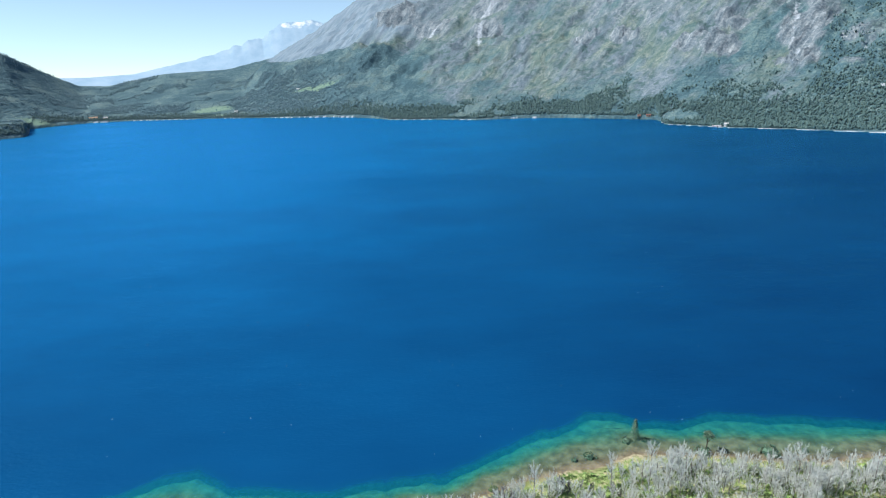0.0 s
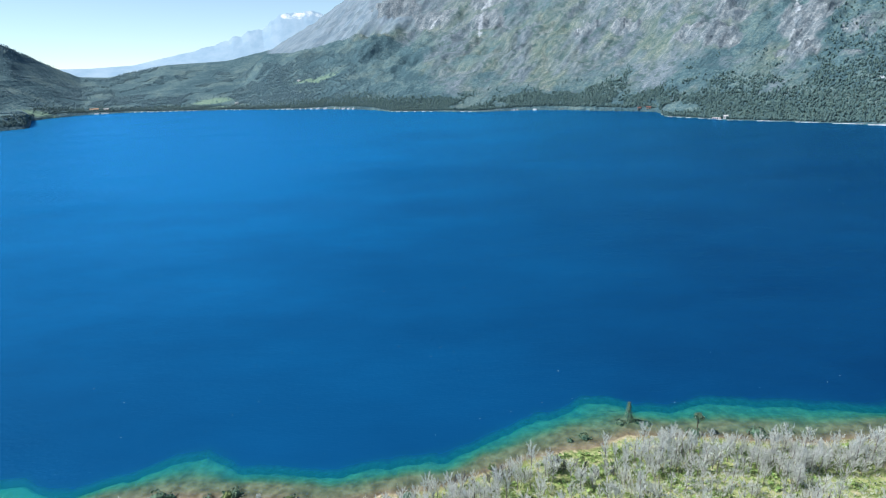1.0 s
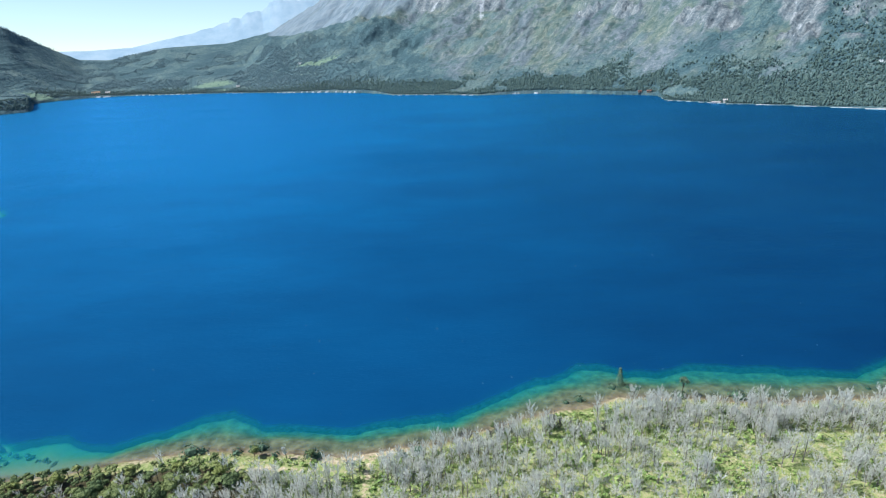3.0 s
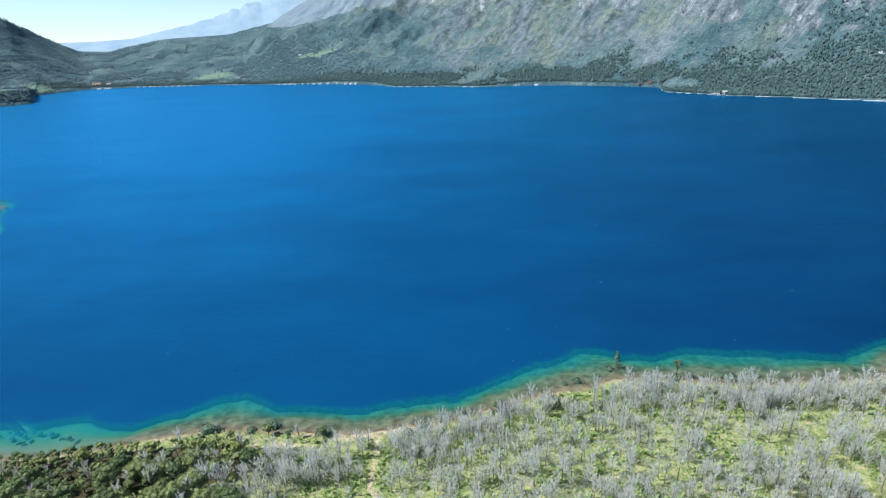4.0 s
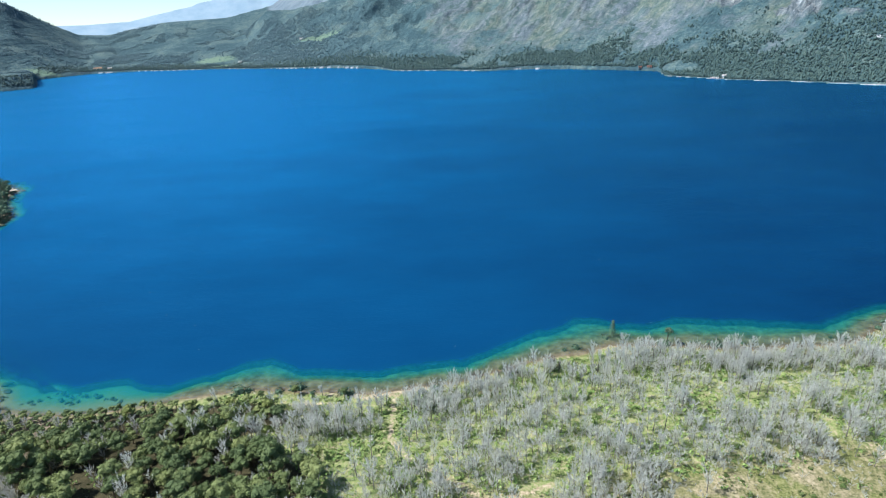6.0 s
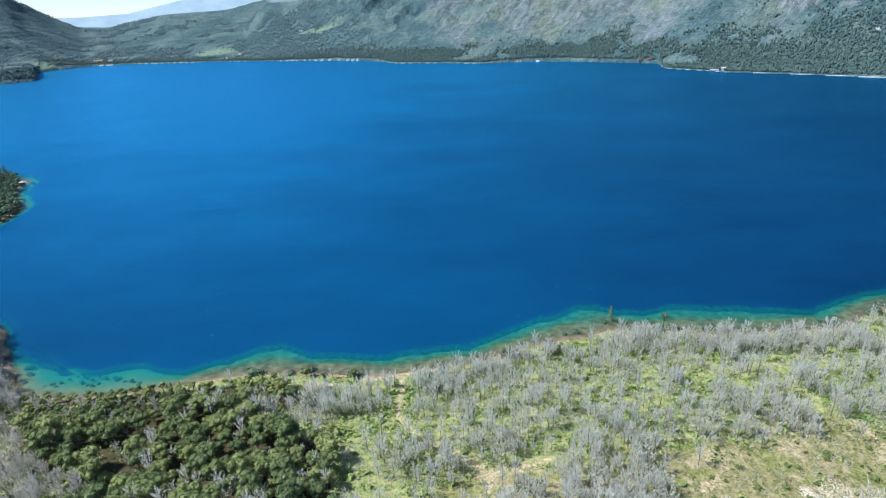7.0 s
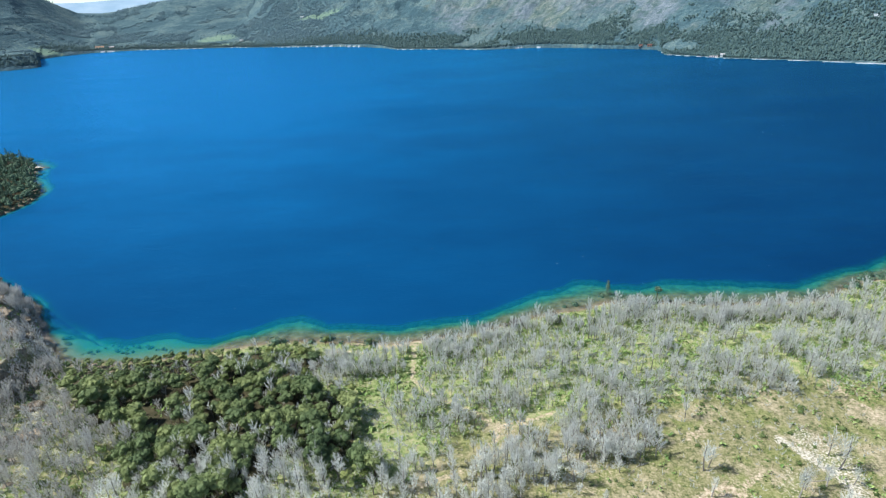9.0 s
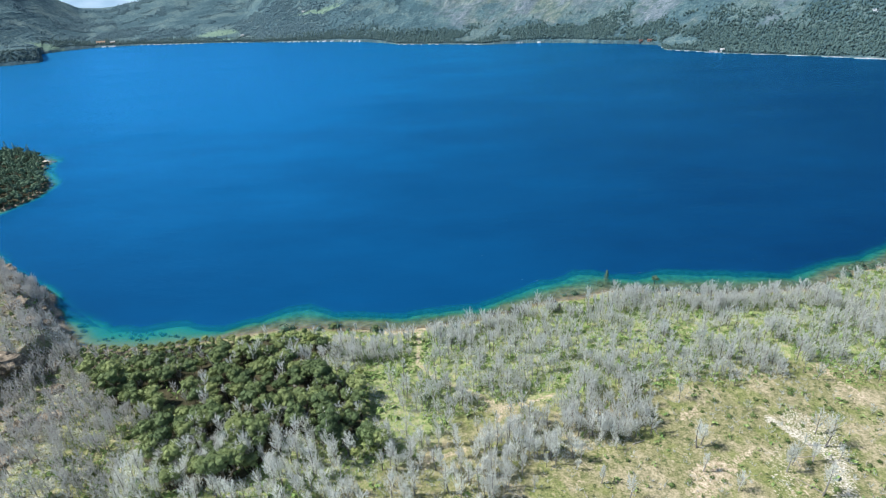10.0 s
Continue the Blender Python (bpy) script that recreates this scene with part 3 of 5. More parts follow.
set_attr(water_mesh, "depth", np.clip(-GZ[used], 0, 40))
lake = tagged(new("water", water_mesh), "deep blue lake with turquoise shallows and small wind ripples", "lake", kind="structure")


# ---- vegetation materials ----
def make_leaf_material(name, dark, mid, light, per_object=True):
    m, nd, lk, b = material(name, 0.75, 0.25)
    if per_object:
        rnd = nd.new("ShaderNodeObjectInfo").outputs["Random"]
    else:
        rnd = nd.new("ShaderNodeNewGeometry").outputs["Random Per Island"]
    grain = n_noise(nd, lk, 0.9, 3)
    v = n_math(nd, lk, "ADD", n_math(nd, lk, "MULTIPLY", rnd, 0.55), n_math(nd, lk, "MULTIPLY", grain, 0.55))
    lk.new(n_ramp(nd, lk, v, [(0.15, dark), (0.5, mid), (0.9, light)]), b.inputs["Base Color"])
    return m


def make_bark_material(name, dark, light, scale=1.5):
    m, nd, lk, b = material(name, 0.9, 0.2)
    v = n_noise(nd, lk, scale, 4, None, (1, 1, 0.25))
    rnd = nd.new("ShaderNodeObjectInfo").outputs["Random"]
    v = n_math(nd, lk, "ADD", n_math(nd, lk, "MULTIPLY", rnd, 0.4), n_math(nd, lk, "MULTIPLY", v, 0.6))
    lk.new(n_ramp(nd, lk, v, [(0.25, dark), (0.75, light)]), b.inputs["Base Color"])
    return m


LEAF = make_leaf_material("evergreen_leaves", (0.052, 0.094, 0.044), (0.130, 0.182, 0.074), (0.250, 0.298, 0.118))
POINT_LEAF = make_leaf_material("dark_needles", (0.045, 0.098, 0.070), (0.080, 0.150, 0.098), (0.130, 0.21, 0.125), False)
SHRUB_LEAF = make_leaf_material("shrub_leaves", (0.06, 0.10, 0.03), (0.10, 0.15, 0.05), (0.17, 0.21, 0.09))
UNDER_LEAF = make_leaf_material("undergrowth_leaves", (0.095, 0.18, 0.052), (0.195, 0.305, 0.095), (0.33, 0.42, 0.165), False)
# far and hill leaves are tinted blue in place of haze across the lake
FAR_HAZE_LEAF = make_leaf_material("far_woods_haze_leaves", (0.044, 0.092, 0.100), (0.060, 0.114, 0.116), (0.086, 0.144, 0.132), False)
HILL_HAZE_LEAF = make_leaf_material("hill_woods_haze_leaves", (0.080, 0.150, 0.185), (0.092, 0.165, 0.198), (0.110, 0.186, 0.210), False)
def let_through(m, share):
    """Fine twigs pass light on to their shaded side."""
    nd, lk = m.node_tree.nodes, m.node_tree.links
    b, out = nd["Principled BSDF"], nd["Material Output"]
    thin, both = nd.new("ShaderNodeBsdfTranslucent"), nd.new("ShaderNodeMixShader")
    lk.new(b.inputs["Base Color"].links[0].from_socket, thin.inputs[0])
    both.inputs[0].default_value = share
    lk.new(b.outputs[0], both.inputs[1])
    lk.new(thin.outputs[0], both.inputs[2])
    lk.new(both.outputs[0], out.inputs[0])
    return m


DEAD_TWIG = let_through(make_bark_material("bleached_twigs", (0.60, 0.622, 0.595), (0.84, 0.868, 0.835)), 0.5)
CHARRED_TWIG = make_bark_material("charred_twigs", (0.05, 0.05, 0.055), (0.26, 0.26, 0.27))
DEAD_BARK = make_bark_material("weathered_bark", (0.09, 0.082, 0.078), (0.36, 0.34, 0.33))
GREY_LEAF = make_leaf_material("grey_green_leaves", (0.035, 0.085, 0.06), (0.07, 0.135, 0.09), (0.14, 0.22, 0.15), False)
LIVE_BARK = make_bark_material("brown_bark", (0.08, 0.06, 0.045), (0.22, 0.18, 0.14))

rng = np.random.default_rng(7)


# ---- shapes as arrays: each is (verts, tris) ----
def tube(path, radii, sides=5):
    path = np.asarray(path, float)
    verts, tris = [], []
    for k, (p, r) in enumerate(zip(path, radii)):
        d = path[min(k + 1, len(path) - 1)] - path[max(k - 1, 0)]
        d /= np.linalg.norm(d) + 1e-9
        a = np.cross(d, (0.3, 1, 0.1))
        a /= np.linalg.norm(a)
        b = np.cross(d, a)
        for q in range(sides):
            w = 2 * math.pi * q / sides
            verts.append(p + r * (a * math.cos(w) + b * math.sin(w)))
    for k in range(len(path) - 1):
        for q in range(sides):
            i, j = k * sides + q, k * sides + (q + 1) % sides
            tris += [(i, j, j + sides), (i, j + sides, i + sides)]
    return np.array(verts), np.array(tris)


def joined(shapes):
    verts, tris, n = [], [], 0
    for v, t in shapes:
        verts.append(v)
        tris.append(t + n)
        n += len(v)
    return np.concatenate(verts), np.concatenate(tris)


def leaf_cards(centres, normals, size):
    """Small bent leaf sprays: one four-cornered, folded patch at each place."""
    n = len(centres)
    t = rng.normal(size=(n, 3))
    t -= normals * (t * normals).sum(1, keepdims=True)
    t /= np.linalg.norm(t, axis=1, keepdims=True) + 1e-9
    b = np.cross(normals, t)
    s = (size * rng.uniform(0.6, 1.35, n))[:, None]
    fold = normals * s * 0.35
    v = np.stack([centres - t * s, centres - b * s * 0.7 + fold, centres + t * s, centres + b * s * 0.7 + fold], 1).reshape(-1, 3)
    i = np.arange(n)[:, None] * 4
    return v, np.concatenate([i + [0, 1, 2], i + [0, 2, 3]])


def ico_ball(centre, radii, jitter=0.12):
    p = (1 + 5 ** 0.5) / 2
    v = np.array([(-1, p, 0), (1, p, 0), (-1, -p, 0), (1, -p, 0), (0, -1, p), (0, 1, p), (0, -1, -p), (0, 1, -p), (p, 0, -1), (p, 0, 1), (-p, 0, -1), (-p, 0, 1)]) / math.hypot(1, p)
    t = np.array([(0, 11, 5), (0, 5, 1), (0, 1, 7), (0, 7, 10), (0, 10, 11), (1, 5, 9), (5, 11, 4), (11, 10, 2), (10, 7, 6), (7, 1, 8),
                  (3, 9, 4), (3, 4, 2), (3, 2, 6), (3, 6, 8), (3, 8, 9), (4, 9, 5), (2, 4, 11), (6, 2, 10), (8, 6, 7), (9, 8, 1)])
    return np.asarray(centre) + v * np.asarray(radii) * (1 + rng.uniform(-jitter, jitter, (12, 1))), t


def dead_tree_arrays(height, spread, limbs, plume):
    """A burnt, bleached tree: trunk, and limbs with fine twigs that rise along it."""
    lean = rng.normal(0, 0.035, 2) * height
    bend = rng.normal(0, 0.025, 2) * height
    spine = [np.array((lean[0] * u + bend[0] * math.sin(u * 3.1), lean[1] * u + bend[1] * math.sin(u * 3.1), height * u - 0.25 * (u == 0))) for u in np.linspace(0, 1, 6)]
    r0 = 0.016 * height + 0.05
    trunk = tube(spine, [r0 * (1 - 0.86 * u) for u in np.linspace(0, 1, 6)], 5)
    bits = []
    for k in range(limbs):
        u = plume + (1 - plume) * ((k + rng.uniform(0, 0.9)) / limbs) ** 0.9
        f = u * 5
        base = spine[int(min(f, 4.999))] * (1 - f % 1) + spine[int(min(f, 4.999)) + 1] * (f % 1)
        w = 2.4 * k + rng.uniform(0, 1.2)
        rel = (u - plume) / (1 - plume + 1e-6)
        long = spread * (0.35 + 0.9 * math.sin(math.pi * min(0.96, 0.18 + 0.82 * rel) ** 0.8)) * rng.uniform(0.65, 1.2) + 0.25
        out = np.array((math.cos(w), math.sin(w), 0.75 + 0.5 * rng.random()))
        out /= np.linalg.norm(out)
        mid = base + out * long * 0.55
        tip = mid + (out * 0.6 + np.array((0, 0, 0.55))) * long * 0.5
        bits.append(tube([base, mid + (tip - mid) * 0.5], [0.028 + 0.01 * long, 0.012], 3))
        n = 6
        p = rng.uniform(0.12, 1, n)[:, None]
        start = np.where(p < 0.6, base + (mid - base) * p / 0.6, mid + (tip - mid) * (p - 0.6) / 0.4)
        way = rng.normal(0, 0.62, (n, 3)) + out * 0.55 + (0, 0, 0.65)
        way *= (rng.uniform(0.35, 0.95, n) * (0.45 + 0.3 * long))[:, None] / np.linalg.norm(way, axis=1, keepdims=True)
        side = np.cross(way, rng.normal(size=(n, 3)))
        side *= rng.uniform(0.02, 0.042, (n, 1)) / (np.linalg.norm(side, axis=1, keepdims=True) + 1e-9)
        v = np.stack([start - side, start + side, start + way], 1).reshape(-1, 3)
        bits.append((v, np.arange(3 * n).reshape(-1, 3)))
    bits.append(dead_plume_arrays(height, spread * 1.25, 330, plume * 0.8, 0.72)[1])
    return trunk, joined(bits)


def dead_plume_arrays(height, spread, twigs, low, fine=1.0):
    """A burnt tree for the joined rest: a dark trunk and a feathery head of fine, upswept twigs."""
    lean = rng.normal(0, 0.045, 2) * height
    trunk = tube([(0, 0, -0.25), (lean[0] * 0.4, lean[1] * 0.4, height * 0.5), (lean[0], lean[1], height)], [0.012 * height + 0.05, 0.008 * height + 0.03, 0.012], 4)
    # boughs gather the twigs into plumes
    boughs = max(5, twigs // 22)
    bu = low + (0.92 - low) * (np.arange(boughs) + rng.random(boughs)) / boughs
    bw = 2.4 * np.arange(boughs) + rng.uniform(0, 1.0, boughs)
    rel = (bu - low) / (1 - low)
    reach = spread * (0.30 + 0.62 * np.sin(math.pi * np.clip(0.2 + 0.78 * rel, 0, 0.98))) * rng.uniform(0.7, 1.15, boughs)
    k = rng.integers(0, boughs, twigs)
    f = rng.random(twigs) ** 0.7
    out = np.stack([np.cos(bw[k]), np.sin(bw[k]), np.zeros(twigs)], 1)
    climb = (reach[k] * (0.45 * f + 0.75 * f * f))[:, None] * np.array((0, 0, 1.0))
    start = np.stack([lean[0] * bu[k], lean[1] * bu[k], height * bu[k] * 0.86], 1) + out * (reach[k] * f * 0.72)[:, None] + climb + rng.normal(0, 0.10, (twigs, 3))
    way = out * (0.50 - 0.25 * f)[:, None] + rng.normal(0, 0.30, (twigs, 3)) + (0, 0, 0.80)
    way *= (rng.uniform(0.55, 1.15, twigs) * (0.40 + 0.075 * height))[:, None] / np.linalg.norm(way, axis=1, keepdims=True)
    side = np.cross(way, rng.normal(size=(twigs, 3)))
    side *= fine * rng.uniform(0.046, 0.088, (twigs, 1)) / (np.linalg.norm(side, axis=1, keepdims=True) + 1e-9)
    return trunk, (np.stack([start - side, start + side, start + way], 1).reshape(-1, 3), np.arange(3 * twigs).reshape(-1, 3))


def broadleaf_arrays(height, radius, leaves=820, lobe_count=10):
    """A round-headed evergreen: forked trunk, and a domed crown of leaf sprays round dense hearts."""
    top = height - radius * 0.72
    spine = [(0, 0, -0.3), (0.1 * radius * rng.normal(), 0.1 * radius * rng.normal(), top * 0.5), (0.15 * radius * rng.normal(), 0.15 * radius * rng.normal(), top)]
    wood = [tube(spine, [0.02 * height + 0.08, 0.014 * height + 0.06, 0.06], 5)]
    lobes = [(np.array((spine[2][0], spine[2][1], top + 0.12 * radius)), radius * 0.52)]
    for k in range(lobe_count - 1):
        w, e = 2.4 * k + rng.uniform(0, 0.8), (-0.3 if k < 5 else 0.7) + rng.uniform(-0.2, 0.2)
        c = np.array((math.cos(w) * math.cos(e), math.sin(w) * math.cos(e), 0.70 * math.sin(e))) * radius * rng.uniform(0.42, 0.72) + (spine[2][0], spine[2][1], top)
        lobes.append((c, radius * rng.uniform(0.28, 0.50)))
        if k % 2 == 0:
            wood.append(tube([spine[1], (np.array(spine[1]) + c) / 2 + (0, 0, -0.2), c], [0.09, 0.06, 0.03], 3))
    heart, cards = [], []
    whole = sum(r * r for _, r in lobes)
    for c, r in lobes:
        heart.append(ico_ball(c, (r * 0.80, r * 0.80, r * 0.62)))
        n = int(leaves * r * r / whole)
        d = rng.normal(size=(n, 3)) + (0, 0, 0.45)
        d /= np.linalg.norm(d, axis=1, keepdims=True)
        nm = d + rng.normal(0, 0.42, (n, 3))
        nm /= np.linalg.norm(nm, axis=1, keepdims=True)
        cards.append(leaf_cards(c + d * r * (0.74 + 0.36 * rng.random((n, 1))) * (1, 1, 0.82), nm, 0.155 if leaves > 300 else 0.34))
    return joined(wood), joined(heart + cards)


def conifer_arrays(height, radius):
    """A conifer: straight trunk and whorls of drooping boughs."""
    trunk = tube([(0, 0, -0.3), (0, 0, height * 0.5), (0, 0, height * 0.97)], [0.018 * height + 0.06, 0.012 * height, 0.03], 5)
    c, nm = [], []
    for k in range(11):
        u = 0.14 + 0.86 * k / 11
        for q in range(10):
            w = 2 * math.pi * (q + 0.5 * (k % 2) + rng.uniform(-0.2, 0.2)) / 10
            for f in (0.4, 0.75, 1.0):
                r = radius * (1 - u) ** 0.85 * f * rng.uniform(0.75, 1.15) + 0.1
                c.append((r * math.cos(w), r * math.sin(w), height * u - 0.35 * r + rng.uniform(-0.15, 0.15)))
                nm.append((math.cos(w) * 0.5, math.sin(w) * 0.5, 1))
    nm = np.array(nm) + rng.normal(0, 0.3, (len(nm), 3))
    nm /= np.linalg.norm(nm, axis=1, keepdims=True)
    return trunk, leaf_cards(np.array(c), nm, 0.08 + 0.021 * height)


def shrub_arrays(radius):
    stems = [tube([(0, 0, -0.1), (math.cos(w) * radius * 0.35, math.sin(w) * radius * 0.35, radius * 0.6)], [0.05, 0.02], 3) for w in (0.3, 1.7, 2.9, 4.2, 5.4)]
    n = 110
    d = rng.normal(size=(n, 3))
    d[:, 2] = abs(d[:, 2])
    d /= np.linalg.norm(d, axis=1, keepdims=True)
    nm = d + rng.normal(0, 0.5, (n, 3))
    nm /= np.linalg.norm(nm, axis=1, keepdims=True)
    lump = 0.75 + 0.35 * np.sin(d[:, :1] * 4 + d[:, 1:2] * 5)
    cards = leaf_cards(d * radius * lump * (1, 1, 0.75) + (0, 0, 0.1), nm, 0.22)
    return joined(stems), joined([ico_ball((0, 0, radius * 0.25), (radius * 0.62, radius * 0.62, radius * 0.45)), cards])


def flat_mesh(name, shape, mat, smooth=False):
    return mesh_of(name, shape[0], shape[1], mat, smooth)


def plant(name, wood, crown, wood_mat, crown_mat, wood_name="trunk", crown_name="crown"):
    """A plant thing with its trunk and crown, at the origin."""
    root = new(name)
    root.empty_display_size = 0.5
    for nm, shape, mat in ((wood_name, wood, wood_mat), (crown_name, crown, crown_mat)):
        ob = new(nm, flat_mesh(nm, shape, mat))
        ob.parent = root
    return root


def h1(x, y):
    return float(ground_height(np.array([x]), np.array([y]))[0])


def stand(kinds, places, label, category, group, sizes=(0.8, 1.2)):
    """Copies of the kinds at the places; the first of each kind is moved, not copied."""
    fresh = list(kinds)
    for k, (x, y) in enumerate(places):
        src = kinds[k % len(kinds)]
        s = rng.uniform(*sizes)
        m = Matrix.LocRotScale((x, y, h1(x, y)), Euler((0, 0, rng.uniform(0, 6.28))), Vector((s, s, s * rng.uniform(0.9, 1.12))))
        if src in fresh:
            fresh.remove(src)
            ob = src
        else:
            ob = copy_thing(src, Matrix())
        ob.matrix_basis = m
        tagged(ob, label, category, group)


def scatter(n, box, keep, seed, gap=0.0):
    """Random places in a box that keep(x, y) accepts with its chance, at least gap apart."""
    g = np.random.default_rng(seed)
    x, y = g.uniform(box[0], box[1], n), g.uniform(box[2], box[3], n)
    ok = g.random(n) < keep(x, y)
    x, y = x[ok], y[ok]
    if gap:
        cells, kept = {}, []
        for k in range(len(x)):
            cx, cy = int(x[k] // gap), int(y[k] // gap)
            near = [q for a in (-1, 0, 1) for b in (-1, 0, 1) for q in cells.get((cx + a, cy + b), ())]
            if all((x[q] - x[k]) ** 2 + (y[q] - y[k]) ** 2 > gap * gap for q in near):
                cells.setdefault((cx, cy), []).append(k)
                kept.append(k)
        x, y = x[kept], y[kept]
    return x, y


def spread_mesh(name, shapes, x, y, scales, mat, sink=0.0, smooth=False):
    """One mesh of many plants: the shapes, turned and scaled, at the places."""
    z = ground_height(x, y) - sink
    g = np.random.default_rng(len(x))
    pick = g.integers(0, len(shapes), len(x))
    vs, ts, n = [], [], 0
    for k, (v, t) in enumerate(shapes):
        idx = np.nonzero(pick == k)[0]
        if not len(idx):
            continue
        a = g.uniform(0, 6.28, len(idx))
        c, s = np.cos(a)[:, None], np.sin(a)[:, None]
        sc = scales[idx][:, None]
        px, py, pz = v[None, :, 0] * sc, v[None, :, 1] * sc, v[None, :, 2] * sc * g.uniform(0.85, 1.2, (len(idx), 1))
        w = np.stack([px * c - py * s + x[idx][:, None], px * s + py * c + y[idx][:, None], pz + z[idx][:, None]], -1).reshape(-1, 3)
        vs.append(w)
        ts.append((t[None] + (np.arange(len(idx)) * len(v))[:, None, None]).reshape(-1, 3) + n)
        n += len(w)
    return mesh_of(name, np.concatenate(vs), np.concatenate(ts), mat, smooth)


# ---- where things grow ----
CLUMPS = [([(24, 68), (42, 85), (53, 70), (51, 49), (36, 44), (23, 50)], 0.17), ([(66, 84), (80, 96), (103, 98), (103, 78), (84, 72), (69, 72)], 0.14),
          ([(-82, 88), (-60, 100), (-31, 104), (-28, 90), (-47, 86), (-71, 84)], 0.22), ([(-24, 101), (4, 119), (12, 113), (-4, 102)], 0.20),
          ([(48, 130), (71, 136), (111, 131), (150, 131), (150, 118), (111, 117), (60, 120)], 0.21), ([(-24, 64), (-8, 70), (-4, 58), (-18, 50)], 0.16),
          ([(105, 100), (180, 125), (180, 95), (115, 88)], 0.10), ([(14, 122), (28, 131), (40, 128), (30, 119)], 0.2)]


def dead_density(x, y):
    s = near_side(x, y)
    lump = fbm(x / 14, y / 14, 3, 51)
    bound = np.interp(x, [-150, -60, -29, -5, 22, 51, 70, 101, 139, 200], [-200, -200, -200, 20, 40, 62, 70, 73, 70, 80])
    d = 0.072 * step(y - bound, -6, 8) * (0.25 + 1.6 * step(lump, 0.36, 0.62)) + 0.005
    for poly, dens in CLUMPS:
        d = np.where(inside(x, y, poly), 1.35 * dens * (0.55 + 0.9 * step(lump, 0.3, 0.6)), d)
    d = d * np.where(inside(x, y, [(-52, 88), (-29, 91), (-21, 78), (-29, 56), (-44, 60)]), 0.3, 1.0)
    d = np.where(x < -104, 0.13 * (0.35 + step(lump, 0.35, 0.6)), d)
    d = np.where(inside(x, y, GROVE), 0.018 + 0.06 * (1 - step(y, 52, 62)), d)
    track = np.min([seg_dist(x, y, t) for t in TRACKS], axis=0)
    return d * np.where(x > 0, step(s, 2.5, 6), np.where((x > -172) & (x < -60), step(s, 5, 9), step(s, 1.0, 3.5))) * step(track, 1.2, 3.0)


DENS_MAX = 0.42
BOX = (-300, 215, 20, 175)
n_try = int(DENS_MAX * (BOX[1] - BOX[0]) * (BOX[3] - BOX[2]))
dx, dy = scatter(n_try, BOX, lambda x, y: dead_density(x, y) / DENS_MAX * (abs(x) < 1.32 * (y + 84)), 61, 0.9)

# nearest dead trees stand as things of their own; the rest is one mesh
dead_shapes = [dead_tree_arrays(h, w, n, p) for h, w, n, p in ((9.8, 1.8, 14, 0.38), (8.4, 1.6, 13, 0.34), (10.6, 1.9, 15, 0.42), (7.2, 1.7, 13, 0.3), (9.0, 1.3, 12, 0.4), (6.2, 1.5, 11, 0.3), (9.2, 2.3, 15, 0.45))]
order = np.argsort(dy + 0.1 * abs(dx - 10) + 400 * (dx < -106))
first, rest = order[:290], order[290:]
DEAD_LABEL = "bleached grey fire-killed tree with bare twigs on the flat"
dead_kinds = [plant("dead_tree", t, c, DEAD_BARK, DEAD_TWIG) for t, c in dead_shapes]
stand(dead_kinds, list(zip(dx[first], dy[first])), DEAD_LABEL, "dead tree", "burnt trees on the lakeshore flat", (0.65, 1.15))
rest_scale = 0.55 + 0.6 * np.random.default_rng(5).random(len(rest)) ** 1.3
plumes = [dead_plume_arrays(h, w, n, p) for h, w, n, p in ((8.6, 2.4, 250, 0.22), (7.4, 2.3, 240, 0.18), (9.4, 2.5, 260, 0.30), (6.4, 2.4, 230, 0.12), (8.0, 1.9, 215, 0.20), (5.4, 2.2, 210, 0.08), (8.2, 2.9, 270, 0.34), (9.0, 1.6, 110, 0.45))]
GREY_TWIG = let_through(make_bark_material("smoke_grey_twigs", (0.27, 0.275, 0.265), (0.54, 0.55, 0.53)), 0.4)
on_knoll = dx[rest] < -106 + 6 * fbm(dy[rest] / 9, dy[rest] * 0, 2, 57)
for where, mat, spot in ((~on_knoll, DEAD_TWIG, "lakeshore wood"), (on_knoll, GREY_TWIG, "wood on a rocky knoll")):
    for nm, k, skin, lab in (("burnt_trunks", 0, DEAD_BARK, "weathered standing trunks of a burnt " + spot), ("burnt_twigs", 1, mat, "bare grey twigs of a burnt " + spot)):
        tagged(new(nm, spread_mesh(nm, [s[k] for s in plumes], dx[rest][where], dy[rest][where], rest_scale[where], skin)), lab, "burnt wood", kind="stuff")

# the green grove and the bushes along the water
GAPS = [(-64, 70, 3.5), (-110, 75, 6.5), (-111, 67, 5.5), (-82, 76, 3.5), (-87, 49, 4), (-105, 84, 4.5), (-76, 96, 3.5), (-98, 60, 3)]
gx, gy = scatter(9000, (-175, -36, 20, 118), lambda x, y: np.where(inside(x, y, GROVE), 1.0, 0.0) * step(near_side(x, y), 1.5, 4) * step(seg_dist(x, y, [(-122, 74), (-106, 62)]), 2, 5) * step(np.min([np.hypot(x - gx0, y - gy0) - wide for gx0, gy0, wide in GAPS], axis=0), -0.5, 0.8), 71, 3.8)
broad = [broadleaf_arrays(h, r) for h, r in ((6.8, 3.0), (6.0, 2.7), (7.4, 3.2), (5.4, 2.8), (6.4, 2.5))]
broad_kinds = [plant("broadleaf_tree", w, c, LIVE_BARK, LEAF) for w, c in broad]
grove_label = "dense olive-green round-headed evergreen tree in a grove"
gs = near_side(gx, gy)
tall = [(-50, 45), (-47, 47.5), (-53, 46.5), (-37, 44), (-34, 42.5), (-38.5, 46.5)] + list(zip(gx[gs > 17], gy[gs > 17]))[:284]
